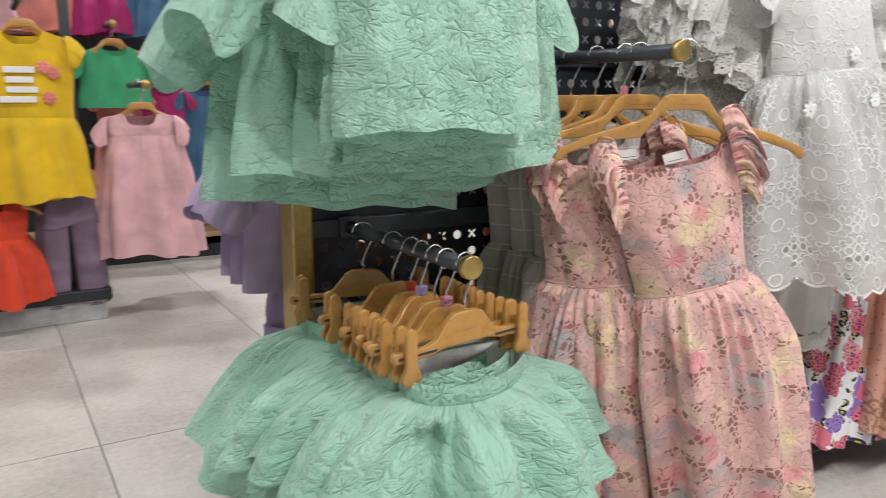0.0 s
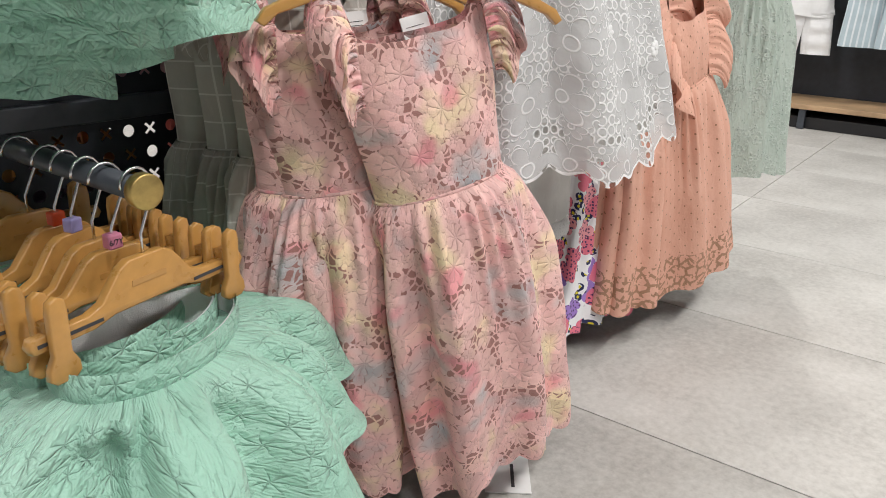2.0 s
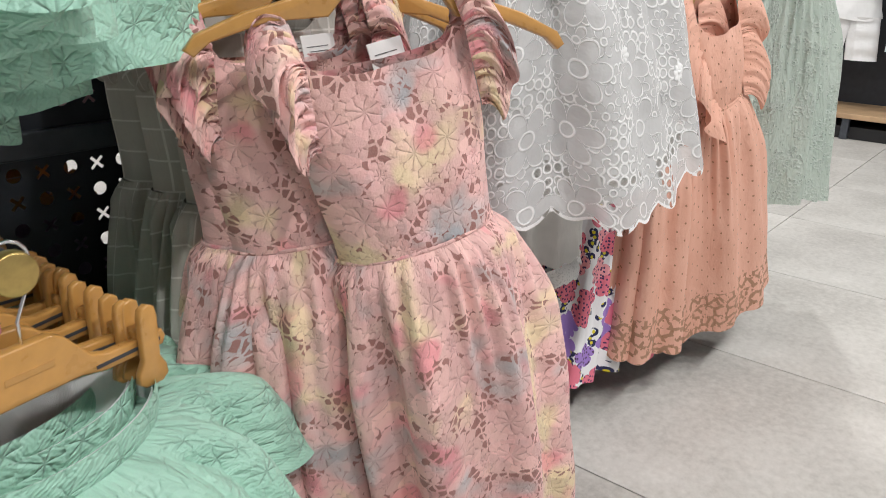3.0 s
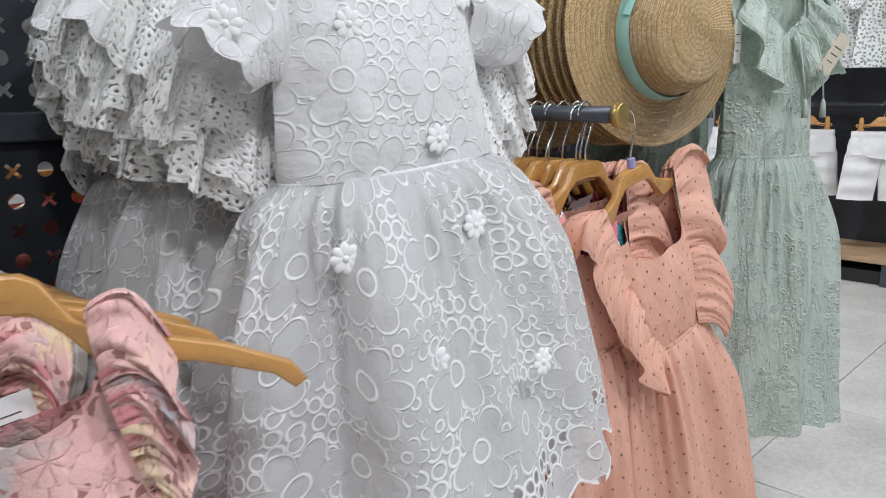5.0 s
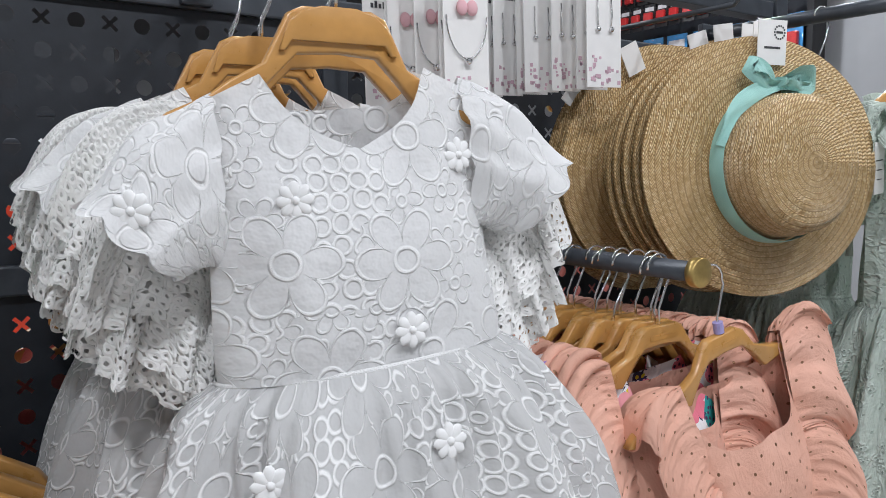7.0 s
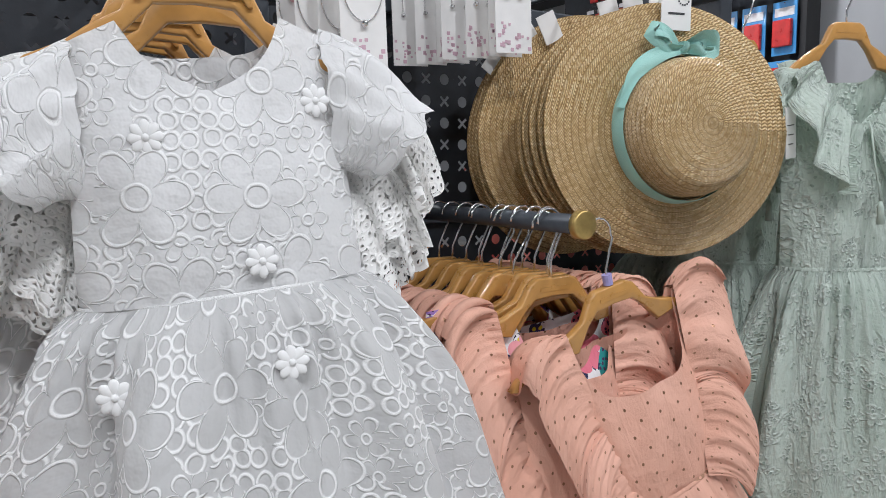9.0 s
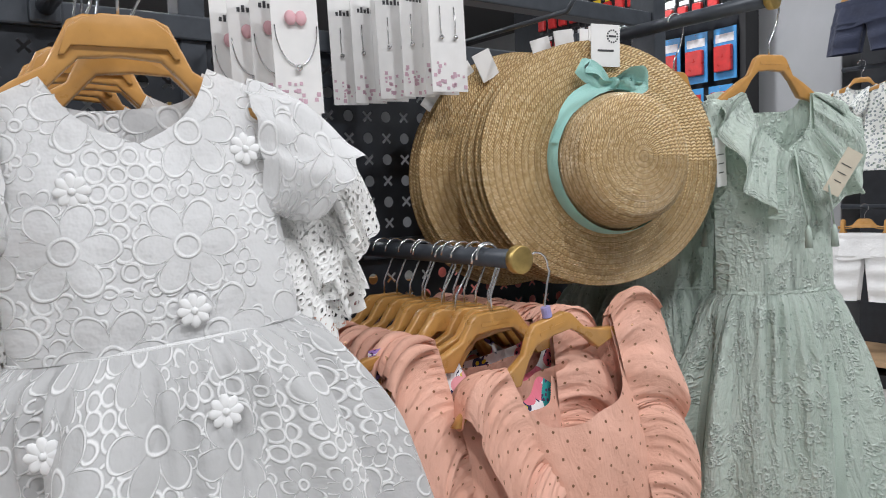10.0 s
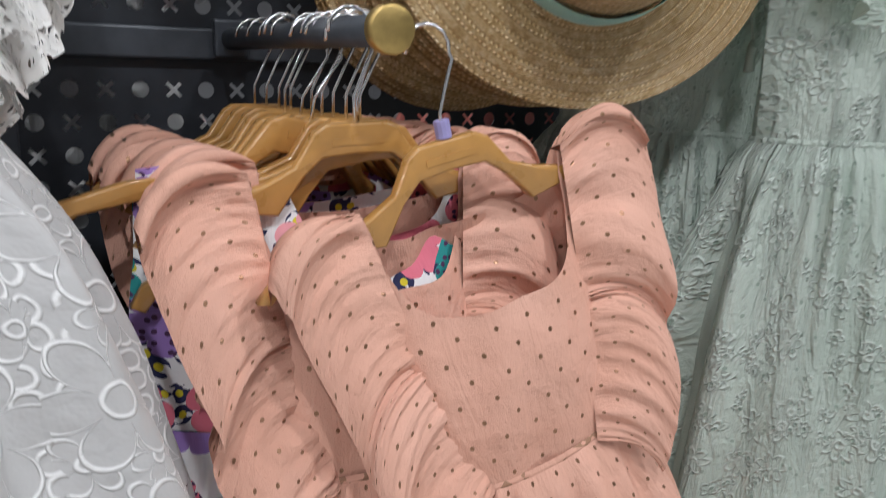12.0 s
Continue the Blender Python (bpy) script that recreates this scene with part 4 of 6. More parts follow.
gondola = empty("display_wall", pose(0, 0, 0), "charcoal steel gondola with panels of cross and round holes", "display wall")
ZR = (0.10, 0.627, 0.958, 1.308, 1.43)     # middles of the slotted rails
for za, zb in zip(ZR[:3], ZR[1:4]):
    bm = bm_new()
    perforated(bm, PX0 + 0.02, PX1 - 0.02, za + 0.018, zb - 0.018, PY)
    part("perforated_panel", bm, PANEL, gondola, "charcoal sheet with cross and round holes", False)
for z in ZR:
    bm = bm_new()
    block(bm, PX0 + 0.02, PY - 0.012, z - 0.018, PX1 - 0.02, PY + 0.03, z + 0.018, 0.003)
    part("rail", bm, BAR, gondola, "grey steel slotted rail", False)
for px in (PX0, 1.60, PX1):
    bm = bm_new()
    block(bm, px - 0.02, PY - 0.005 if px == 1.60 else PY - 0.02, 0.02, px + 0.02, PY + 0.05, 1.50, 0.003)
    part("post", bm, BRASS if px == PX0 else BAR, gondola, "brass-coloured upright post" if px == PX0 else "", False)
    bm = bm_new()
    block(bm, px - 0.025, PY - 0.18, 0.0, px + 0.025, PY + 0.22, 0.03, 0.004)
    part("foot", bm, BLACK, gondola, "black steel foot", False)


def display_bar(x, z, y0=PY - 0.012, y1=0.915, r=0.0125, label="grey steel arm with a round brass end cap"):
    e = empty("display_arm", pose(x, 0, z), label, "display arm", "arms on the display wall")
    bm = bm_new()
    tube(bm, [(0, y0, 0), (0, y1, 0)], r, 16)
    part("arm", bm, BAR, e)
    bm = bm_new()
    tube(bm, [(0, y1 + 0.004, 0), (0, y1 + 0.003, 0), (0, y1 - 0.008, 0), (0, y1 - 0.009, 0)], [0.0165, 0.018, 0.018, 0.0165], 28)
    part("end_cap", bm, BRASS, e, "round brushed brass end cap")
    bm = bm_new()
    block(bm, -0.02, y0 - 0.012, -0.022, 0.02, y0 + 0.002, 0.022, 0.003)
    part("bracket", bm, BAR, e, smooth=False)
    return e


BARS = {"skirt": (0.595, 0.629), "blouse": (0.53, 1.30), "floral": (1.006, 0.948), "white": (1.40, 1.315), "peach": (1.85, 0.965), "sage": (2.41, 1.353)}
for bx, bz in BARS.values():
    display_bar(bx, bz)


# ---------------------------------------------------------------- white dresses
def white_dress(m, seed=0.0, flowers=True, tag="", slip=-5.0, shift=-0.010):
    """The dress leans by slip degrees on its hanger and is moved by shift."""
    e = empty("lace_dress", m, "white ring-lace dress with cap sleeves on a tan hanger", "dress", "white dresses on one arm")
    dress_hanger(e, 0.15, 0.097, 0.062, tag, 0.032, 0.05, True)
    tilt = pose(shift, 0, 0, 0, slip, 0)
    bm = bm_new()
    bodice_bm(bm, -0.394, -0.148, 0.131, 0.124, 0.122, 0.070, 0.066, 0.03, 0.052, 0.42, True, seed, 48, 28, 0.0055)
    part("bodice", bm, WHITE_LACE, e).matrix_basis = tilt
    bm = bm_new()
    skirt_bm(bm, -0.394, -0.785, 0.132, 0.053, 0.262, 0.175, 8, 0.027, seed, 0.55, 0.016, 24, gathers=40, gather=0.011)
    part("skirt", bm, WHITE_LACE_OPEN, e, "openwork skirt with a scalloped hem").matrix_basis = tilt
    bm = bm_new()
    skirt_bm(bm, -0.40, -0.77, 0.122, 0.044, 0.215, 0.13, 8, 0.014, seed + 3, 0.6)
    part("lining", bm, TULLE, e, "ivory lining").matrix_basis = tilt
    bm = bm_new()
    band_bm(bm, -0.3965, -0.3915, 0.1325, 0.0535, puff=0.0012)
    part("waist_seam", bm, WHITE_CLOTH, e, "fine white piping at the waist").matrix_basis = tilt
    for s in (-1, 1):
        bm = bm_new()
        cap_sleeve_bm(bm, s, (0.108, -0.161), (0.110, -0.298), (0.209, -0.235), (0.150, -0.305), 0.017, 0.044, seed + s, 0.013, 7)
        part("sleeve", bm, WHITE_LACE, e, "scalloped cap sleeve").matrix_basis = tilt
    if flowers:
        for x, z, y in ((-0.060, -0.250, -0.037), (0.094, -0.226, -0.021), (0.022, -0.366, -0.054), (0.030, -0.452, -0.094), (-0.112, -0.458, -0.076), (-0.180, -0.245, -0.037), (-0.06, -0.56, -0.132), (0.07, -0.60, -0.142)):
            bm = bm_new()
            blossom_bm(bm, pose(x, y, z, 84 if z < -0.4 else 90, 0, 12 * x / 0.1), 0.0165)
            part("flower_applique", bm, WHITE_CLOTH, e, "small white cloth flower").matrix_basis = tilt
    return e


bx, bz = BARS["white"]
white_dress(pose(bx - 0.004, 0.935, bz, 0, 0, -8))


def frilled_dress(m, seed=0.0):
    e = empty("frilled_dress", m, "ivory dress with wide open-lace shoulder frills on a tan hanger", "dress", "white dresses on one arm")
    dress_hanger(e, 0.15, 0.097, 0.062, "", 0.04, 0.05)
    bm = bm_new()
    bodice_bm(bm, -0.40, -0.155, 0.13, 0.13, 0.12, 0.07, 0.05, 0.03, 0.045, 0.3, False, seed)
    part("bodice", bm, WHITE_CLOTH, e)
    bm = bm_new()
    skirt_bm(bm, -0.40, -0.93, 0.12, 0.05, 0.155, 0.09, 9, 0.018, seed, 0.8, 0.008, 30)
    part("skirt", bm, TULLE, e, "ivory net skirt")
    bm = bm_new()
    skirt_bm(bm, -0.93, -0.965, 0.155, 0.09, 0.158, 0.093, 9, 0.018, seed, 0.8, 0.008, 44, nv=5)
    part("hem_lace", bm, GUIPURE, e, "open lace trim along the hem")
    for s in (-1, 1):
        for k in range(3):
            bm = bm_new()
            z = -0.170 - 0.040 * k
            flounce_bm(bm, [(0, (0.085, -0.050, z - 0.10)), (0.3, (0.118, -0.042, z - 0.045)), (0.55, (0.128, 0.0, z)), (1, (0.10, 0.05, z - 0.10))],
                       [(0, (0.30, -0.35, -0.9)), (0.3, (0.85, -0.25, -0.50)), (0.55, (1.0, 0.0, -0.35)), (1, (0.6, 0.3, -0.7))],
                       [(0, 0.10), (0.40, 0.150 - 0.010 * k), (1, 0.10)], 7 + k, 0.0115, seed * 1.7 + s + 2.3 * k, 0.40, 36, 0.003, 200, 18, 0.009, s, 0.5)
            part("frill", bm, GUIPURE, e, "open white lace frill")
    return e


frilled_dress(pose(bx + 0.028, 1.02, bz, 0, 0, -14), 2.0)
for k in range(4):
    if k % 2:
        frilled_dress(pose(bx + 0.01, 1.10 + 0.05 * k, bz, 0, 0, -6 + 4 * k), 4.0 + k)
    else:
        white_dress(pose(bx - 0.006, 1.10 + 0.05 * k, bz, 0, 0, -10 + 3 * k), 5.0 + k, False, "", -1)


# ---------------------------------------------------------------- floral lace dresses
def floral_dress(m, seed=0.0, tag="", slip=-13.0, shift=-0.055):
    """The dress hangs askew on its hanger: it is turned by slip degrees and moved by shift."""
    e = empty("floral_dress", m, "pink floral lace dress slipped askew on a tan hanger", "dress", "floral dresses on one arm")
    dress_hanger(e, 0.222, 0.07, 0.045, tag, 0.05)
    tilt = pose(shift, 0, 0, 0, slip, 0)
    bm = bm_new()
    bodice_bm(bm, -0.40, -0.172, 0.100, 0.112, 0.106, 0.086, 0.022, 0.02, 0.055, 0.2, False, seed, 44, 26, 0.005)
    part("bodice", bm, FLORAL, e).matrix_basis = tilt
    bm = bm_new()
    skirt_bm(bm, -0.40, -0.875, 0.101, 0.056, 0.170, 0.135, 8, 0.027, seed, 0.42, 0.010, 22, tuck=0.50, gathers=34, gather=0.007)
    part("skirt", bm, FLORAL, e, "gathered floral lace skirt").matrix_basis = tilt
    bm = bm_new()
    band_bm(bm, -0.403, -0.397, 0.1015, 0.0565)
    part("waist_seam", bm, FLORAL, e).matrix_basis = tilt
    for s in (-1, 1):
        for k in range(2):
            bm = bm_new()
            w = 0.054 + 0.016 * k
            flounce_bm(bm, [(0, (0.098, -0.030, -0.262)), (0.35, (0.092, -0.026, -0.172)), (0.55, (0.094, 0.0, -0.122 - 0.012 * k)), (1, (0.095, 0.035, -0.235))],
                       [(0, (0.8, -0.3, -0.25)), (0.35, (0.85, -0.40, -0.05)), (0.55, (0.95, -0.1, 0.30)), (1, (0.9, 0.4, -0.1))],
                       [(0, 0.028), (0.25, w * 0.9), (0.55, w), (1, 0.03)], 4 + k, 0.0075, seed + s + k * 1.9, 0.55, 19, 0.0068, 190, 14, 0.0, s, 0.6)
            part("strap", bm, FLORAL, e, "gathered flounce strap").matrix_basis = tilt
    label_card(e, 0.0, 0.03, -0.168, 0.045, 0.04, (-14, slip, 8), 4)
    return e


bx, bz = BARS["floral"]
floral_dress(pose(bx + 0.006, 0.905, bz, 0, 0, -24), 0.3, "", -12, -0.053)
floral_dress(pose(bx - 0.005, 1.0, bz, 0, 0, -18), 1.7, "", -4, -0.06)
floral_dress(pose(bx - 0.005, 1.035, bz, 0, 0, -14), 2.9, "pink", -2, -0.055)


def check_dress(m, seed=0.0, tag=""):
    e = empty("checked_dress", m, "grey checked sleeveless dress with a gathered skirt on a tan hanger", "dress", "grey checked dresses")
    dress_hanger(e, 0.20, 0.07, 0.05, tag, 0.055)
    bm = bm_new()
    bodice_bm(bm, -0.37, -0.12, 0.12, 0.13, 0.12, 0.07, 0.05, 0.02, 0.045, 0.3, False, seed)
    part("bodice", bm, GREY_CHECK, e)
    bm = bm_new()
    skirt_bm(bm, -0.37, -0.86, 0.122, 0.05, 0.17, 0.09, 8, 0.022, seed, 0.5, gathers=22, gather=0.014)
    part("skirt", bm, GREY_CHECK, e)
    for s in (-1, 1):
        bm = bm_new()
        ruffle_bm(bm, s, 0.10, -0.128, 0.118, -0.24, 0.018, 0.055, 3, 0.004, seed + s, 0.1, 0.7, 0.5, fwd=0.3, pucker=0.002, chaos=0.5)
        part("sleeve", bm, GREY_CHECK, e, "small puffed cap sleeve")
    return e


for k in range(3):
    check_dress(pose(bx - 0.005, 1.11 + 0.07 * k, bz, 0, 0, -10 - 3 * k), 3.0 + k, "teal" if k == 2 else "")


# ---------------------------------------------------------------- peach and printed dresses
def peach_dress(m, seed=0.0, tag="", slip=-10.0, shift=-0.01, lower=0.0):
    e = empty("dotted_dress", m, "peach cotton dress with metallic dots and frilled shoulders", "dress", "peach dresses on one arm")
    dress_hanger(e, 0.175, 0.07, 0.042, tag, 0.032, 0.042)
    tilt = pose(shift, 0, -lower, 0, slip, 0)
    bm = bm_new()
    bodice_bm(bm, -0.335, -0.088, 0.112, 0.116, 0.104, 0.086, 0.098, 0.04, 0.055, 0.3, False, seed, 44, 24, wrinkle=0.007)
    part("bodice", bm, PEACH, e).matrix_basis = tilt
    bm = bm_new()
    skirt_bm(bm, -0.333, -0.84, 0.114, 0.057, 0.195, 0.115, 7, 0.026, seed, 0.55, gathers=32, gather=0.009)
    part("skirt", bm, PEACH, e, "gathered skirt with a printed border").matrix_basis = tilt
    for s in (-1, 1):
        bm = bm_new()
        up = 0.28 if s > 0 else -0.05
        flounce_bm(bm, [(0, (0.052, -0.056, -0.336)), (0.3, (0.076, -0.030, -0.215)), (0.6, (0.092, -0.008, -0.084)), (0.72, (0.094, 0.012, -0.090)), (1, (0.080, 0.048, -0.30))],
                   [(0, (0.9, -0.45, -0.45)), (0.3, (0.95, -0.38, -0.25)), (0.6, (1.0, -0.15, up)), (0.72, (0.9, 0.3, up)), (1, (0.9, 0.5, -0.2))],
                   [(0, 0.070), (0.25, 0.106), (0.58, 0.102), (1, 0.06)], 4, 0.0105, seed + s, 0.36, 20, 0.0034, 240, 18, 0.0, s, 0.35)
        part("frill", bm, PEACH, e, "gathered shoulder frill").matrix_basis = tilt
    bm = bm_new()
    band_bm(bm, -0.338, -0.330, 0.114, 0.057)
    part("waist_seam", bm, PEACH, e).matrix_basis = tilt
    return e


bx, bz = BARS["peach"]
peach_dress(pose(bx + 0.035, 0.92, bz - 0.012, 0, -14, -4), 0.5, "lilac", -1, 0.006, 0.018)
second = peach_dress(pose(bx - 0.008, 0.965, bz, 0, -3, -3), 1.5, "", -1, 0.0, 0.016)
third = peach_dress(pose(bx - 0.014, 1.105, bz, 0, 0, 1), 2.5, "", -2, 0.0, 0.016)
for k, py in enumerate((0.992, 1.016, 1.04, 1.062, 1.083, 1.135, 1.165, 1.20, 1.235)):
    copy_thing(third if k % 2 else second, pose(bx + 0.012 - 0.002 * k, py, bz, 0, 0, -3 + 2 * (k % 3)))


def printed_dress(m, seed=0.0):
    e = empty("printed_dress", m, "white dress printed with pink and violet blossoms on a tan hanger", "dress", "printed dresses")
    dress_hanger(e, 0.20, 0.07, 0.05, "", 0.05)
    bm = bm_new()
    bodice_bm(bm, -0.33, -0.11, 0.12, 0.13, 0.14, 0.07, 0.05, 0.02, 0.045, 0.3, False, seed)
    part("bodice", bm, TROPIC, e)
    bm = bm_new()
    skirt_bm(bm, -0.33, -0.90, 0.12, 0.05, 0.135, 0.075, 8, 0.018, seed, 0.7)
    part("skirt", bm, TROPIC, e)
    return e


for k in range(3):
    printed_dress(pose(bx - 0.004, (1.03, 1.065, 0.98)[k], bz - 0.005, 0, (11, 8, -8)[k], (6, 1, -4)[k]), 2.5 + k)


# ---------------------------------------------------------------- sage dresses
def sage_dress(m, seed=0.0):
    e = empty("sage_dress", m, "pale sage embroidered dress with a ruffled neckline on a tan hanger", "dress", "sage dresses on one arm")
    dress_hanger(e, 0.125, 0.087, 0.045, "", 0.05, 0.034)
    tilt = pose(0.008, 0, 0)
    bm = bm_new()
    bodice_bm(bm, -0.482, -0.150, 0.110, 0.114, 0.102, 0.062, 0.100, 0.03, 0.052, 0.35, True, seed, 44, 26, 0.007)
    part("bodice", bm, SAGE, e).matrix_basis = tilt
    bm = bm_new()
    skirt_bm(bm, -0.482, -1.035, 0.112, 0.056, 0.205, 0.135, 10, 0.028, seed, 0.55, gathers=36, gather=0.009)
    part("skirt", bm, SAGE, e, "gathered long skirt").matrix_basis = tilt
    bm = bm_new()
    skirt_bm(bm, -0.488, -0.98, 0.104, 0.048, 0.175, 0.105, 8, 0.012, seed + 2, 0.6, nu=120)
    part("lining", bm, SAGE_LINING, e, "plain sage cotton lining").matrix_basis = tilt
    bm = bm_new()
    band_bm(bm, -0.486, -0.478, 0.1125, 0.0565)
    part("waist_seam", bm, SAGE, e).matrix_basis = tilt
    for s in (-1, 1):
        bm = bm_new()
        cap_sleeve_bm(bm, s, (0.090, -0.160), (0.100, -0.255), (0.150, -0.190), (0.135, -0.262), 0.016, 0.040, seed + s, 0.012)
        part("sleeve", bm, SAGE, e, "short fluttering sleeve").matrix_basis = tilt
        bm = bm_new()
        flounce_bm(bm, [(0, (0.004, -0.046, -0.256)), (0.45, (0.052, -0.036, -0.212)), (0.75, (0.064, -0.016, -0.152)), (1, (0.068, 0.02, -0.150))],
                   [(0, (0.30, -0.30, -0.95)), (0.45, (0.48, -0.40, -0.80)), (0.75, (0.95, -0.35, -0.40)), (1, (1.0, 0.2, -0.2))],
                   [(0, 0.125), (0.45, 0.145), (0.75, 0.085), (1, 0.06)], 4.2, 0.0125, seed * 2 + s, 0.12, 20, 0.0025, 140, 16, 0.0, s)
        part("flounce", bm, SAGE, e, "wide flounce along the neckline").matrix_basis = tilt
        bm = bm_new()
        pts = [(s * 0.006, -0.060, -0.248), (s * 0.022, -0.085, -0.262), (s * 0.026, -0.100, -0.31), (s * 0.024 + 0.012, -0.100, -0.37)]
        tube(bm, pts, 0.0016, 6)
        tube(bm, [pts[-1], (pts[-1][0], -0.100, -0.378), (pts[-1][0] + 0.002, -0.100, -0.405)], [0.002, 0.0045, 0.0062], 8)
        part("tie", bm, SAGE_LINING, e, "thin tie ending in a small tassel").matrix_basis = tilt
    label_card(e, 0.070, -0.115, -0.255, 0.028, 0.075, (8, 28, -10), 3).data.materials[0] = KRAFT
    label_card(e, -0.118, -0.035, -0.225, 0.022, 0.080, (4, -8, 14), 3)
    return e


bx, bz = BARS["sage"]
sage_dress(pose(bx + 0.02, 0.93, bz, 0, 0, -22), 0.2)
sage_dress(pose(bx - 0.004, 1.10, bz - 0.004, 0, 4, -10), 1.9)
sage_dress(pose(bx - 0.004, 1.22, bz - 0.004, 0, 4, -5), 3.1)


# ---------------------------------------------------------------- mint skirts and blouses
def mint_skirt(m, seed=0.0, tag="", text="", size=1.0):
    e = empty("mint_skirt", m, "mint jacquard flared skirt clipped to a tan hanger", "skirt", "mint skirts on one arm")
    clip_hanger(e, 0.135, 0.07, tag, text)
    bm = bm_new()
    band_bm(bm, -0.175, -0.145, 0.118, 0.052, sag=0.020)
    part("waistband", bm, MINT, e)
    bm = bm_new()
    band_bm(bm, -0.215, -0.147, 0.1145, 0.0485, sag=0.020)
    part("lining", bm, WHITE_CLOTH, e, "white cotton lining inside the waist")
    bm = bm_new()
    skirt_bm(bm, -0.175, -0.175 - 0.215 * size, 0.118, 0.052, 0.275 * size, 0.18 * size, 7, 0.050, seed, 0.52, sides=0.09, gathers=19, gather=0.015, sag=0.020, fade=1.05)
    part("skirt", bm, MINT, e)
    return e


bx, bz = BARS["skirt"]
mint_skirt(pose(bx + 0.005, 0.935, bz, 0, 0, 10), 0.4)
for k, tg in enumerate(("pink", "", "lilac", "red", "", "")):
    mint_skirt(pose(bx - 0.005, (0.972, 1.008, 1.05, 1.085, 1.15, 1.27)[k], bz, 0, 0, (3, 12, 16, 8, 0, -12)[k]), 1.1 + k, tg, "6/7Y" if tg == "pink" else "", 1.25 if k == 5 else 1.0)


def mint_blouse(m, seed=0.0, sleeves=False, shift=0.0, low=0.0):
    """A blouse pushed aside on its hanger by shift; low lengthens the hanger's hook."""
    e = empty("mint_blouse", m, "mint jacquard short-sleeved blouse on a tan hanger", "blouse", "mint blouses on one arm")
    dress_hanger(e, 0.18, 0.07 + low, 0.05, "", 0.055)
    bm = bm_new()
    bodice_bm(bm, -0.465, -0.10, 0.158, 0.145, 0.14, 0.07, 0.05, 0.02, 0.034, 0.3, False, seed, 60, 26, wrinkle=0.013, hem=0.0035)
    part("body", bm, MINT, e).matrix_basis = pose(shift, 0, -low)
    for s in (-1, 1) if sleeves else ():
        bm = bm_new()
        ruffle_bm(bm, s, 0.13, -0.115, 0.145, -0.27, 0.045, 0.13, 2, 0.006, seed + s, -0.5, 0.6, 0.4, fwd=0.2)
        part("sleeve", bm, MINT, e).matrix_basis = pose(shift, 0, -low)
    return e


bx, bz = BARS["blouse"]
for k in range(7):
    mint_blouse(pose(bx + 0.004, 0.915 + 0.037 * k, bz - 0.004, 0, (0, 2, -2, 2, -4, -1, 4)[k], -6 + 4 * (k % 3)), 0.7 + 1.3 * k, k in (2, 5), 0.014 + 0.011 * k - (0.03 if k in (3, 6) else 0.0) + (0.09 if k == 4 else 0.0), 0.004 + 0.021 * k)
mint_blouse(pose(bx - 0.004, 1.19, bz - 0.004, 0, 4, 4), 9.3, True, -0.05, 0.126)
mint_blouse(pose(bx - 0.004, 1.10, bz - 0.004, 0, 6, 8), 7.7, True, -0.02, 0.086)


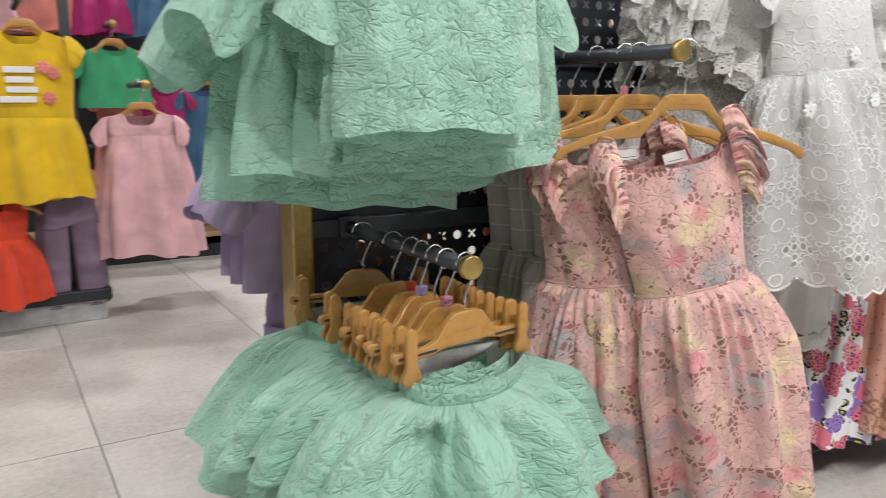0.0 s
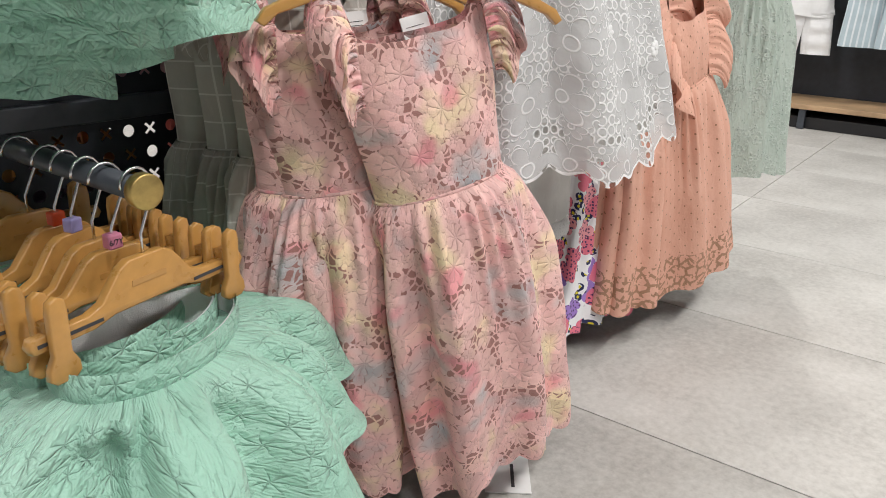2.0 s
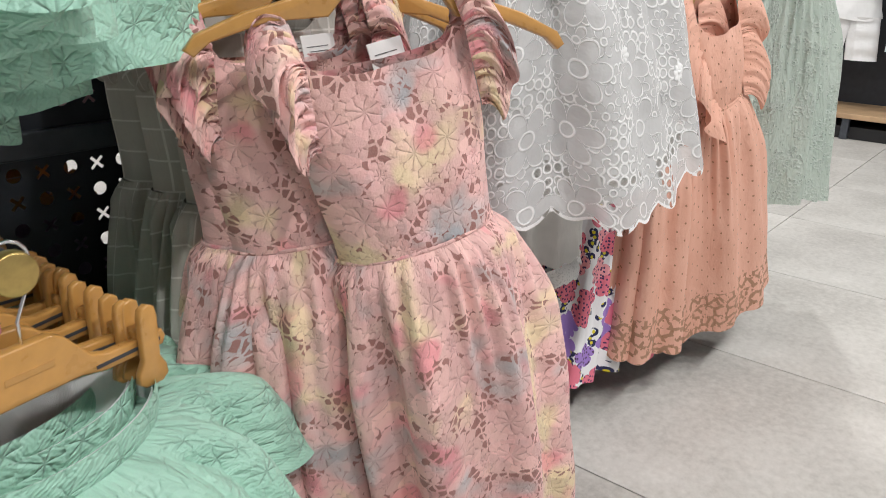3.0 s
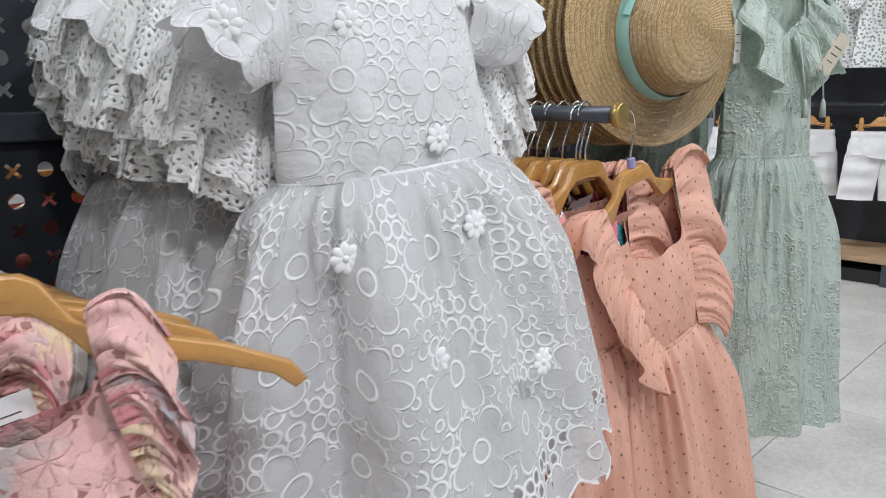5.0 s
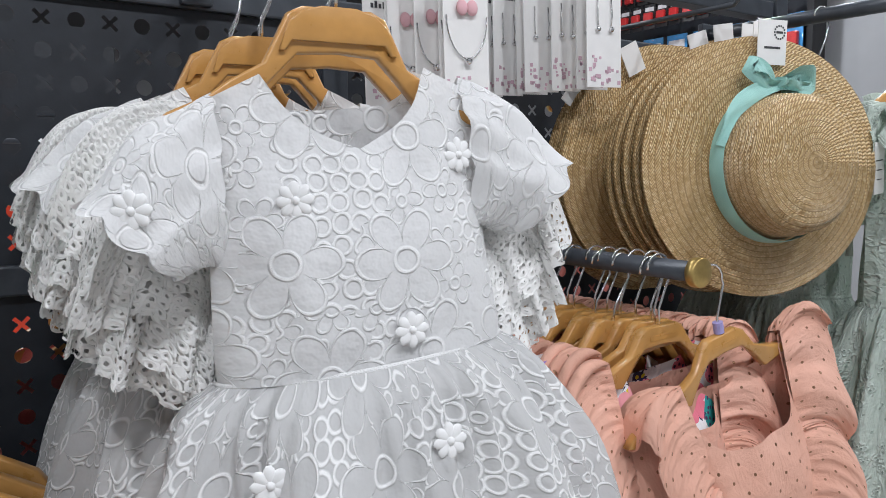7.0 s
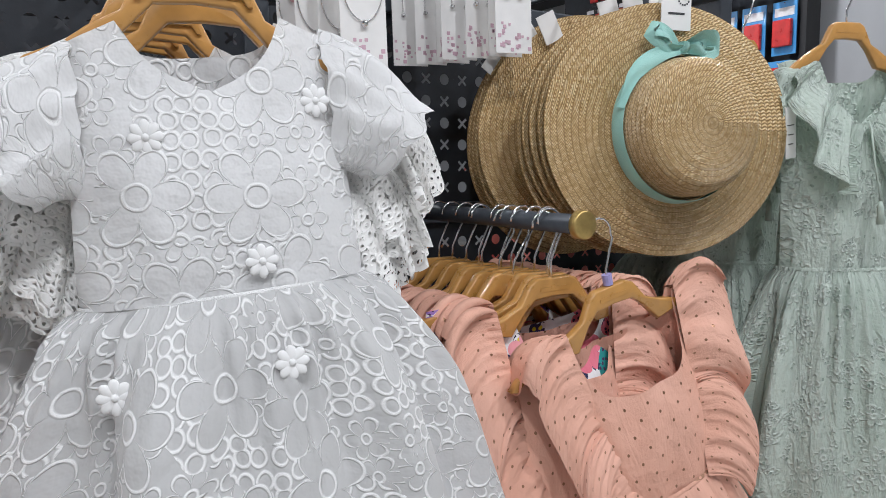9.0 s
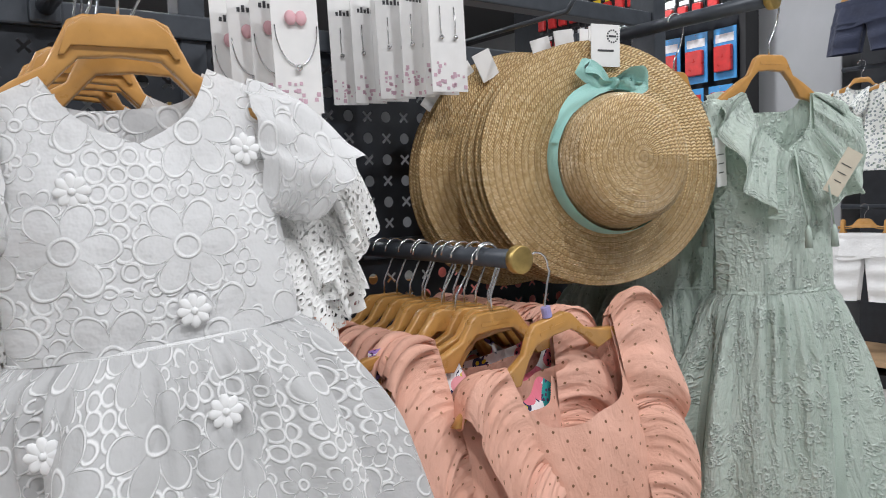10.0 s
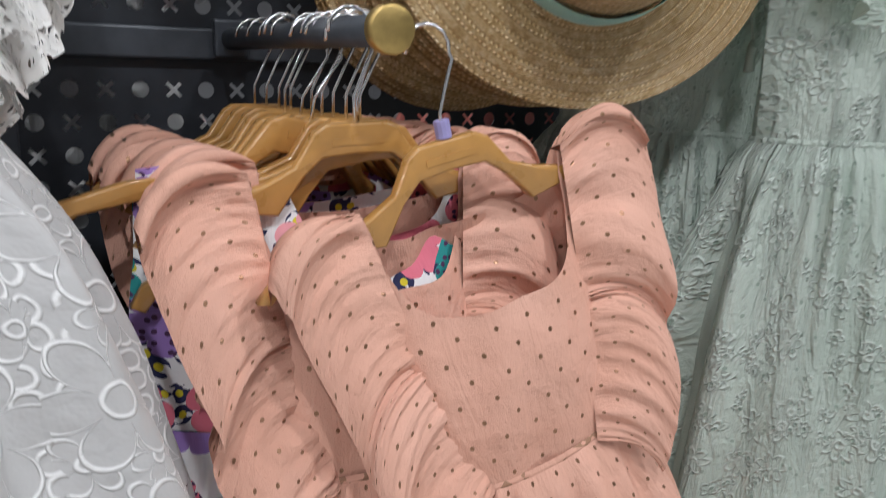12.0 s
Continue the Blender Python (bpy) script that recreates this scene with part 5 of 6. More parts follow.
# ---------------------------------------------------------------- straw hats
def straw_hat(m, bow=True):
    e = empty("straw_hat", m, "straw boater hat with an aqua ribbon hanging on a peg", "hat", "hats on the peg")
    prof = [(0.0, 0.088), (0.03, 0.0875), (0.06, 0.085), (0.082, 0.078), (0.094, 0.066), (0.099, 0.045), (0.102, 0.02), (0.106, 0.006), (0.114, 0.0), (0.135, -0.001), (0.16, -0.003), (0.19, -0.008)]
    length = [0.0]
    for (a, b), (c, d) in zip(prof, prof[1:]):
        length.append(length[-1] + math.hypot(c - a, d - b))
    rows = 30

    def at(t, thick):
        s = t * length[-1]
        i = max(k for k in range(len(length)) if length[k] <= s + 1e-9)
        i = min(i, len(prof) - 2)
        q = (s - length[i]) / (length[i + 1] - length[i])
        return lerp(prof[i][0], prof[i + 1][0], q), lerp(prof[i][1], prof[i + 1][1], q) - thick

    def f(u, v):
        a = 2 * math.pi * u
        r, h = at(v, 0.0)
        ridge = 0.0011 * abs(math.sin(v * rows * math.pi))
        h += ridge + 0.004 * math.sin(2 * a + 1) * (max(0, r - 0.11) / 0.08)
        r += ridge * (0.6 if 0.085 < r < 0.108 else 0)
        wide = 1.0 + 0.10 * smooth01((r - 0.105) / 0.08)
        return (r * math.cos(a) * wide, r * math.sin(a) * 0.98, h)
    bm = bm_new()
    grid(bm, 72, 120, f, lambda u, v: (round(90 * (0.15 + v)) * u * 2, v * rows), True)
    part("hat_body", bm, STRAW, e)

    def g(u, v):
        p = Vector(f(u, lerp(0.62, 1.0, v)))
        return (p.x, p.y, p.z - 0.0035)
    bm = bm_new()
    grid(bm, 72, 10, g, lambda u, v: (180 * u, lerp(0.62, 1.0, v) * rows), True)
    part("brim_underside", bm, STRAW, e)

    def ring(u, v):
        a = 2 * math.pi * u
        r = 0.1045 + 0.0015 * math.sin(math.pi * v) + 0.004 * (1 - v)
        return (r * math.cos(a), r * math.sin(a), 0.006 + 0.024 * v)
    bm = bm_new()
    grid(bm, 64, 3, ring, lambda u, v: (u * 0.65, v * 0.024), True)
    band = part("ribbon", bm, SATIN, e, "aqua satin ribbon")
    if bow:
        for pts, w in (([(0, 0, 0), (0.035, 0.018, 0.012), (0.055, 0.006, 0.006), (0.03, -0.008, 0.012), (0.0, 0.0, 0.006)], 0.012),
                       ([(0, 0, 0), (-0.03, 0.022, 0.012), (-0.05, 0.026, 0.008), (-0.03, 0.0, 0.014), (0.0, 0.0, 0.006)], 0.012),
                       ([(0, 0, 0.008), (-0.045, -0.010, 0.016), (-0.085, -0.040, 0.016), (-0.108, -0.085, 0.012)], 0.011),
                       ([(0, 0, 0.004), (0.025, -0.004, 0.012), (0.05, 0.0, 0.008)], 0.010),
                       ([(-0.008, 0.008, 0.006), (0.0, 0.0, 0.014), (0.006, -0.010, 0.006)], 0.008)):
            bm = bm_new()
            vv = [Vector(p) for p in pts]

            def strip(u, v, vv=vv, w=w):
                s = u * (len(vv) - 1)
                i = min(int(s), len(vv) - 2)
                q = s - i
                p0, p1, p2, p3 = vv[max(i - 1, 0)], vv[i], vv[i + 1], vv[min(i + 2, len(vv) - 1)]
                p = 0.5 * ((2 * p1) + (p2 - p0) * q + (2 * p0 - 5 * p1 + 4 * p2 - p3) * q * q + (3 * p1 - p0 - 3 * p2 + p3) * q ** 3)
                d = (p2 - p1).normalized()
                n = Vector((-d.y, d.x, 0.5)).normalized()
                c = p + n * w * (v - 0.5) * 2 * (0.55 + 0.6 * math.sin(math.pi * min(1, u * 1.2)))
                c.z += 0.003 * math.sin(v * 6 + u * 9)
                return c + Vector((0.0, 0.112, 0.014))
            grid(bm, 24, 4, strip, lambda u, v: (u * 0.1, v * 0.02))
            part("bow_loop", bm, SATIN, band)
    bm = bm_new()
    tag_bm(bm, 0.05 if bow else 0.034, 0.062 if bow else 0.046)
    t = part("hat_tag", bm, CARD, e, "white hang tag with a small black stamp", False)
    t.matrix_basis = pose(0.0, 0.205, 0.008, -90 + 4)
    bm = bm_new()
    for k in range(14):
        a = 2 * math.pi * k / 14
        block(bm, 0.012 + 0.009 * math.cos(a) - 0.0012, -0.0013, -0.017 + 0.009 * math.sin(a) - 0.0012, 0.012 + 0.009 * math.cos(a) + 0.0012, -0.0009, -0.017 + 0.009 * math.sin(a) + 0.0012)
    block(bm, 0.006, -0.0013, -0.0185, 0.018, -0.0009, -0.0155)
    block(bm, -0.014, -0.0013, -0.040, 0.014, -0.0009, -0.037)
    if bow:
        part("print", bm, INK, t, "round black stamp", False)
    else:
        bm.free()
    return e




def hat_pose(x, y, z, turn, nod, spin=0.0):
    """The crown looks towards -y, turned and nodded by degrees."""
    return pose(x, y, z, 0, 0, turn) @ pose(0, 0, 0, 90 + nod, 0, 0) @ pose(0, 0, 0, 0, 0, spin)


HAT = (2.10, 0.99, 1.09)
hat = straw_hat(hat_pose(*HAT, -14, -3))
plain = straw_hat(hat_pose(HAT[0] + 0.004, HAT[1] + 0.018, HAT[2], -14, -3), False)
for k, d in enumerate((0.036, 0.056, 0.072, 0.165, 0.182, 0.198, 0.216)):
    copy_thing(plain, hat_pose(HAT[0] - 0.02 * (d > 0.1) + 0.10 * d, HAT[1] + d, HAT[2] + 0.004 * (k % 2), -14 + 3 * (d > 0.1), -3, 9 * k))
bm = bm_new()
tube(bm, [(2.05, PY - 0.012, 1.315), (2.05, 1.02, 1.315), (2.05, 1.0, 1.335)], 0.004, 10)
tagged(part("hat_peg", bm, BAR, None), "thin grey steel peg that carries straw hats", "peg")


# ---------------------------------------------------------------- jewellery cards on pegs
def jewellery_card(m, style, seed):
    e = empty("jewellery_card", m, "white card with a small necklace, hanging on a peg", "jewellery card", "cards on the pegs")
    bm = bm_new()
    block(bm, -0.031, -0.0005, -0.185, 0.031, 0.0005, 0.0)
    part("card", bm, CARD, e, smooth=False)
    rnd = random.Random(seed)
    bm = bm_new()
    for k in range(6):
        x = -0.018 + k * 0.0065
        block(bm, x, -0.0011, -0.040, x + 0.0042, -0.0006, -0.034 + 0.003 * (k % 2))
    part("print", bm, INK, e, "dark printed mark", False)
    bm = bm_new()
    for k in range(26):
        x, z = rnd.uniform(-0.027, 0.027), rnd.uniform(-0.18, -0.14)
        if z < -0.145 - 0.02 * (x / 0.034):
            r = rnd.uniform(0.0012, 0.003)
            block(bm, x - r, -0.0011, z - r, x + r, -0.0006, z + r)
    part("flower_print", bm, ROSE_INK, e, "faded rose flower print", False)
    bm = bm_new()
    if style == 0:
        pts = [(0.028 * math.cos(radians(a)), -0.0025, -0.075 + 0.05 * math.sin(radians(a)) * (1.0 if a > 180 else 0.35)) for a in range(180, 361, 12)]
        tube(bm, pts, 0.0009, 5)
        bmesh.ops.create_uvsphere(bm, u_segments=8, v_segments=6, radius=0.005, matrix=pose(0, -0.004, -0.128))
    else:
        for s in (-1, 1):
            tube(bm, [(s * 0.012, -0.002, -0.06), (s * 0.013, -0.003, -0.085), (s * 0.012, -0.002, -0.10)], 0.001, 5)
            bmesh.ops.create_uvsphere(bm, u_segments=8, v_segments=6, radius=0.004, matrix=pose(s * 0.012, -0.003, -0.105))
    part("necklace" if style == 0 else "earrings", bm, STEEL, e, "thin silver chain")
    if style == 0:
        bm = bm_new()
        for s in (-1, 1):
            bmesh.ops.create_uvsphere(bm, u_segments=8, v_segments=6, radius=0.008, matrix=pose(s * 0.007, -0.004, -0.066) @ Matrix.Diagonal((1, 0.5, 1.2, 1)))
        part("bow", bm, PINK, e, "small pink bow")
    return e


for px, pz, y0, n, style, dx in ((1.655, 1.335, 1.10, 6, 0, -0.006), (1.915, 1.380, 1.13, 7, 1, -0.010)):
    bm = bm_new()
    tube(bm, [(px, PY - 0.012, pz), (px, y0 - 0.02, pz), (px, y0 - 0.03, pz + 0.012)], 0.003, 8)
    tagged(part("card_peg", bm, BAR, None), "thin grey steel peg carrying white cards", "peg", "card pegs")
    for k in range(n):
        jewellery_card(pose(px + dx * k + 0.010 * ((k * 5) % 3 - 1), y0 + 0.033 * k, pz + 0.008, 0, 2 * ((k * 3) % 3 - 1), 5 * ((k * 7) % 3 - 1)), style, k + 10 * style)


# ---------------------------------------------------------------- plain hanging clothes for the racks further off
def hung_top(name, m, mat, label, category, group, w=0.17, length=0.36, sleeve=True, half=0.18, seed=0.0):
    e = empty(name, m, label, category, group)
    dress_hanger(e, half, 0.07, 0.045, "", 0.05)
    bm = bm_new()
    bodice_bm(bm, -0.11 - length, -0.11, w, w * 0.92, w * 0.85, 0.06, 0.045, 0.02, 0.035, 0.3, False, seed, 24, 12, 0.010)
    part("body", bm, mat, e)
    if sleeve:
        for s in (-1, 1):
            bm = bm_new()
            ruffle_bm(bm, s, w * 0.8, -0.125, w * 0.88, -0.24, 0.035, 0.10, 2, 0.005, seed + s, -0.5, 0.5, 0.4, 40, 6, fwd=0.2)
            part("sleeve", bm, mat, e)
    return e


def hung_dress(name, m, mat, label, category, group, waist=-0.34, hem=-0.66, w=0.12, wb=0.2, seed=0.0, sleeve=True):
    e = empty(name, m, label, category, group)
    dress_hanger(e, 0.18, 0.07, 0.045, "", 0.05)
    bm = bm_new()
    bodice_bm(bm, waist, -0.11, w, w * 1.08, w * 1.1, 0.06, 0.05, 0.02, 0.04, 0.3, False, seed, 24, 12)
    part("bodice", bm, mat, e)
    bm = bm_new()
    skirt_bm(bm, waist, hem, w, 0.042, wb, 0.09, 8, 0.018, seed, 0.6, nu=90, nv=14)
    part("skirt", bm, mat, e)
    if sleeve:
        for s in (-1, 1):
            bm = bm_new()
            ruffle_bm(bm, s, w * 0.95, -0.125, w, -0.23, 0.04, 0.07, 3, 0.006, seed + s, -0.2, 0.6, 0.4, 40, 6)
            part("sleeve", bm, mat, e)
    return e


def hung_trousers(name, m, mat, label, category, group, length=0.5, w=0.11, seed=0.0):
    e = empty(name, m, label, category, group)
    clip_hanger(e, 0.125, 0.06)
    bm = bm_new()
    band_bm(bm, -0.165, -0.135, w, 0.03)
    part("waistband", bm, mat, e)
    bm = bm_new()
    skirt_bm(bm, -0.165, -0.27, w, 0.03, w * 1.12, 0.045, 6, 0.006, seed, 1.0, nu=60, nv=8)
    part("seat", bm, mat, e)
    for s in (-1, 1):
        bm = bm_new()

        def leg(u, v, s=s):
            a = 2 * math.pi * u
            z = lerp(-0.135 - length, -0.255, v)
            r = lerp(w * 0.56, w * 0.56, v) * (1 + 0.12 * math.sin(5 * a + seed + s))
            return (s * w * (0.54 + 0.16 * (1 - v)) + r * math.cos(a), 0.04 * math.sin(a) * (1 + 0.2 * math.sin(7 * z * 10)), z)
        grid(bm, 36, 14, leg, lambda u, v: (u * 0.4, v * length), True)
        part("leg", bm, mat, e)
    return e


def back_bar(x, y0, y1, z, label="grey steel arm with a round brass end cap"):
    e = empty("display_arm", pose(x, y1, z), label, "display arm", "arms of the other racks")
    bm = bm_new()
    tube(bm, [(0, y0 - y1, 0), (0, 0, 0)], 0.0125, 12)
    part("arm", bm, BAR, e)
    d = -1 if y1 < y0 else 1
    bm = bm_new()
    tube(bm, [(0, 0, 0), (0, d * 0.008, 0)], 0.018, 20)
    part("end_cap", bm, BRASS, e, "round brushed brass end cap")
    return e


# clothes on the far side of the display wall, glimpsed through its holes
for x, z, mat, nm in ((0.57, 0.88, LILAC, "lilac"), (0.95, 1.25, PINK, "pale pink"), (1.30, 0.95, CORAL, "coral"), (1.70, 1.25, WHITE_CLOTH, "white"), (2.05, 0.95, PINK, "pale pink"), (2.40, 1.25, CORAL, "coral")):
    back_bar(x, PY + 0.03, PY + 0.42, z)
    for k in range(3):
        if nm == "lilac":
            hung_top("lilac_blouse", pose(x - 0.02, PY + 0.12 + 0.11 * k, z, 0, 0, 180 + 9 * k), mat, "lilac jersey frilled blouse on a tan hanger", "blouse", "lilac blouses", 0.13, 0.28, True, 0.16, k)
        else:
            hung_dress(nm.replace(" ", "_") + "_dress", pose(x, PY + 0.14 + 0.11 * k, z, 0, 0, 180 + 8 * k), mat, nm + " plain cotton dress on a tan hanger", "dress", "dresses behind the display wall", seed=k + x)
back_bar(0.63, PY + 0.03, PY + 0.40, 0.62)
for k in range(2):
    hung_trousers("lilac_trousers", pose(0.63, PY + 0.16 + 0.12 * k, 0.62, 0, 0, 175), LILAC, "lilac jersey trousers clipped to a tan hanger", "trousers", "lilac trousers", 0.42, 0.10, k)

back_bar(0.88, PY + 0.03, PY + 0.40, 0.62)
for k in range(3):
    hung_trousers("violet_trousers", pose(0.80 + 0.02 * k, PY + 0.10 + 0.11 * k, 0.62, 0, 0, 178), DUSKY, "dusky violet trousers clipped to a tan hanger", "trousers", "violet trousers", 0.46, 0.12, k)

# ---------------------------------------------------------------- the rack across the aisle (yellow, red, pink clothes)
rack = empty("gondola_rack", pose(-0.35, 3.60, 0), "dark steel gondola on a grey plinth across the aisle", "gondola")
bm = bm_new()
block(bm, -1.0, -0.34, 0.0, 0.73, 0.42, 0.085, 0.004)
part("plinth", bm, solid("pale grey laminate", (0.42, 0.42, 0.42), 0.5), rack, "pale grey plinth", False)
bm = bm_new()
block(bm, -1.02, -0.36, 0.085, 0.75, 0.44, 0.13, 0.004)
part("deck", bm, PANEL, rack, "dark deck", False)
for px in (-0.98, -0.1, 0.70):
    bm = bm_new()
    block(bm, px - 0.02, 0.02, 0.13, px + 0.02, 0.06, 1.5, 0.003)
    part("post", bm, BAR, rack, "", False)
for z in (0.5, 0.95, 1.42):
    bm = bm_new()
    block(bm, -0.96, 0.03, z - 0.02, 0.68, 0.05, z + 0.02, 0.003)
    part("rail", bm, BAR, rack, "", False)
back_bar(0.17, 3.60, 3.18, 1.23)
for k in range(3):
    d = hung_dress("yellow_dress", pose(0.17, 3.22 + 0.07 * k, 1.225, 0, 0, -6 + 5 * k), YELLOW, "yellow jersey dress with a faded pink print on its chest", "dress", "yellow dresses", -0.42, -0.72, 0.145, 0.19, 0.7 + k)
    if k == 0:
        for j, (x, z, w) in enumerate(((-0.02, -0.25, 0.05), (-0.02, -0.285, 0.045), (-0.015, -0.32, 0.05), (-0.03, -0.355, 0.06))):
            bm = bm_new()
            block(bm, x - w, -0.048, z - 0.011, x + w, -0.041, z + 0.011, 0.002)
            part("print_line", bm, CARD, d, "pale printed bar of lettering", False)
        for x, z in ((0.06, -0.24), (0.09, -0.26), (0.07, -0.35)):
            bm = bm_new()
            blossom_bm(bm, pose(x, -0.040, z, 90), 0.026)
            part("flower_print", bm, CORAL, d, "coral flower print")
back_bar(-0.02, 3.60, 3.20, 0.62)
for k in range(3):
    hung_dress("red_dress", pose(0.0, 3.24 + 0.07 * k, 0.62, 0, 0, 4 * k), RED, "red jersey tiered dress on a tan hanger", "dress", "red dresses", -0.26, -0.50, 0.12, 0.19, 2.7 + k, False)
back_bar(0.27, 3.60, 3.24, 0.66)
for k in range(3):
    hung_trousers("violet_trousers", pose(0.27, 3.30 + 0.07 * k, 0.66, 0, 0, 5 * k), DUSKY, "dusky violet trousers clipped to a tan hanger", "trousers", "violet trousers", 0.46, 0.10, k)
back_bar(0.58, 3.60, 3.22, 0.93)
for k in range(4):
    hung_dress("pink_dress", pose(0.56 + 0.02 * k, 3.26 + 0.09 * k, 0.93, 0, 0, -10 + 9 * k), PINK, "pale pink cloth dress with long falling panels", "dress", "pink dresses", -0.20, -0.68, 0.13, 0.21, 4.7 + k, True)
back_bar(0.62, 4.6, 4.2, 1.24)
for k in range(3):
    hung_top("green_top", pose(0.62, 4.22 + 0.08 * k, 1.24, 0, 0, 5 * k), GREEN, "bright green cotton top on a tan hanger", "top", "green tops", 0.17, 0.30, True, 0.18, k)


def far_rack(x, y, span, rows, label, turn=0.0):
    """A double-level rack with a dark plinth, back panel and rails; its clothes are things of their own."""
    e = empty("clothes_rack", pose(x, y, 0, 0, 0, turn), label, "clothes rack", "racks further off")
    bm = bm_new()
    block(bm, -span / 2, -0.38, 0.0, span / 2, 0.04, 0.07, 0.004)
    part("plinth", bm, BLACK, e, "black plinth", False)
    bm = bm_new()
    block(bm, -span / 2 - 0.01, -0.44, 0.12, span / 2 + 0.01, 0.04, 0.15, 0.004)
    part("shelf", bm, WOOD, e, "light oak shelf", False)
    n = max(2, int(span / 0.9) + 1)
    for k in range(n):
        px = -span / 2 + 0.05 + k * (span - 0.1) / (n - 1)
        bm = bm_new()
        block(bm, px - 0.02, -0.42, 0.0, px + 0.02, -0.38, 0.12, 0.003)
        part("leg", bm, BAR, e, "", False)
    bm = bm_new()
    block(bm, -span / 2, 0.04, 0.0, span / 2, 0.08, 2.3, 0.004)
    part("back_panel", bm, PANEL, e, "dark back panel", False)
    for z in rows:
        bm = bm_new()
        tube(bm, [(-span / 2, -0.16, z), (span / 2, -0.16, z)], 0.013, 10)
        part("rail", bm, BAR, e)
    return e


far_rack(0.35, 4.72, 2.4, (0.62, 1.24), "dark two-level clothes rack across the aisle")
for k, (mat, nm) in enumerate(((PINK, "pale pink"), (CORAL, "coral"), (WHITE_CLOTH, "white"), (PINK, "pale pink"), (CORAL, "coral"), (MAGENTA, "magenta"), (BLUE, "blue"), (RED, "red"))):
    hung_dress("cotton_dress", pose(-0.75 + 0.27 * k, 4.44, 1.72, 0, 0, 8 * (k % 3 - 1)), mat, nm + " cotton dress on a tan hanger", "dress", "dresses across the aisle", seed=k, hem=-0.52, waist=-0.30)
    if k > 3:
        hung_dress("cotton_dress", pose(-0.20 + 0.22 * k, 4.50, 1.05, 0, 0, 9 * (k % 3 - 1)), mat, nm + " cotton dress on a tan hanger", "dress", "dresses across the aisle", seed=k + 9, hem=-0.80)

# the rack that closes the aisle, seen past the display wall's end
RX = 5.62
far_rack(RX, 0.80, 3.1, (0.92, 1.66, 2.13), "dark wall rack with an oak shelf along its foot", -90)
for j in range(15):
    y = 2.18 - 0.19 * j
    if j < 6 and j % 2 == 0:
        hung_trousers("white_shorts", pose(RX - 0.26, y, 0.92, 0, 0, -78 + 8 * (j % 3)), WHITE_CLOTH, "white cotton shorts clipped to a tan hanger", "shorts", "white shorts", 0.36, 0.145, j)
        hung_trousers("denim_shorts", pose(RX - 0.26, y, 2.13, 0, 0, -84 + 8 * (j % 3)), DENIM, "navy denim shorts clipped to a tan hanger", "shorts", "denim shorts", 0.27, 0.15, j)
    if j < 6:
        hung_top("sprigged_shirt", pose(RX - 0.30, y, 1.66, 0, 0, -70 + 9 * (j % 3)), SPRIG, "white short-sleeved shirt sprigged with grey leaves", "shirt", "sprigged shirts", 0.17, 0.44, True, 0.18, j)
    else:
        hung_top("striped_shirt", pose(RX - 0.26, y, 1.10, 0, 0, -84 + 7 * (j % 4)), BLUE_STRIPE, "pale blue striped shirt on a tan hanger", "shirt", "striped shirts", 0.17, 0.50, True, 0.18, j)
        hung_top("sprigged_shirt", pose(RX - 0.28, y, 1.68, 0, 0, -76 + 9 * (j % 3)), SPRIG, "white short-sleeved shirt sprigged with grey leaves", "shirt", "sprigged shirts", 0.17, 0.44, True, 0.18, j)

# ---------------------------------------------------------------- toy packs on a wall beyond the aisle
TOY = {n: solid("toy pack " + n, c, 0.3, 0, 20, 0.2, 0.05, 0.4) for n, c in (("red", (0.55, 0.03, 0.03)), ("blue", (0.06, 0.28, 0.62)), ("black", (0.02, 0.02, 0.022)), ("yellow", (0.75, 0.55, 0.03)), ("white", (0.7, 0.7, 0.72)))}
TX = 5.6
bm = bm_new()
block(bm, TX, 3.02, 0.0, TX + 0.06, 5.2, 2.75, 0.004)
tagged(part("toy_wall", bm, PANEL, None, "", False), "dark steel back panel hung with toy packs", "rack panel")
bm = bm_new()
block(bm, TX - 0.08, 2.97, 0.0, TX + 0.06, 3.016, 2.75, 0.004)
tagged(part("toy_wall_end", bm, BLACK, None, "", False), "black end panel of the toy rack", "rack panel")


def toy_pack(m, w, h, base, inks, label):
    e = empty("toy_pack", m, label, "toy pack", "toy packs")
    bm = bm_new()
    block(bm, -w / 2, -0.004, -h, w / 2, 0.004, 0, 0.002)
    part("card", bm, TOY[base], e, "", False)
    bm = bm_new()
    block(bm, -w * 0.38, -0.035, -h * 0.85, w * 0.38, -0.0045, -h * 0.35, 0.008)
    part("blister", bm, TOY[inks[0]], e, inks[0] + " moulded blister", False)
    bm = bm_new()
    block(bm, -w * 0.40, -0.0065, -h * 0.28, w * 0.40, -0.0042, -h * 0.12)
    part("title_bar", bm, TOY[inks[1]], e, inks[1] + " title bar", False)
    bm = bm_new()
    tube(bm, [(0, -0.012, -0.012), (0, 0.26, -0.012)], 0.003, 6)
    part("peg", bm, STEEL, e, "thin steel peg into the wall")
    return e


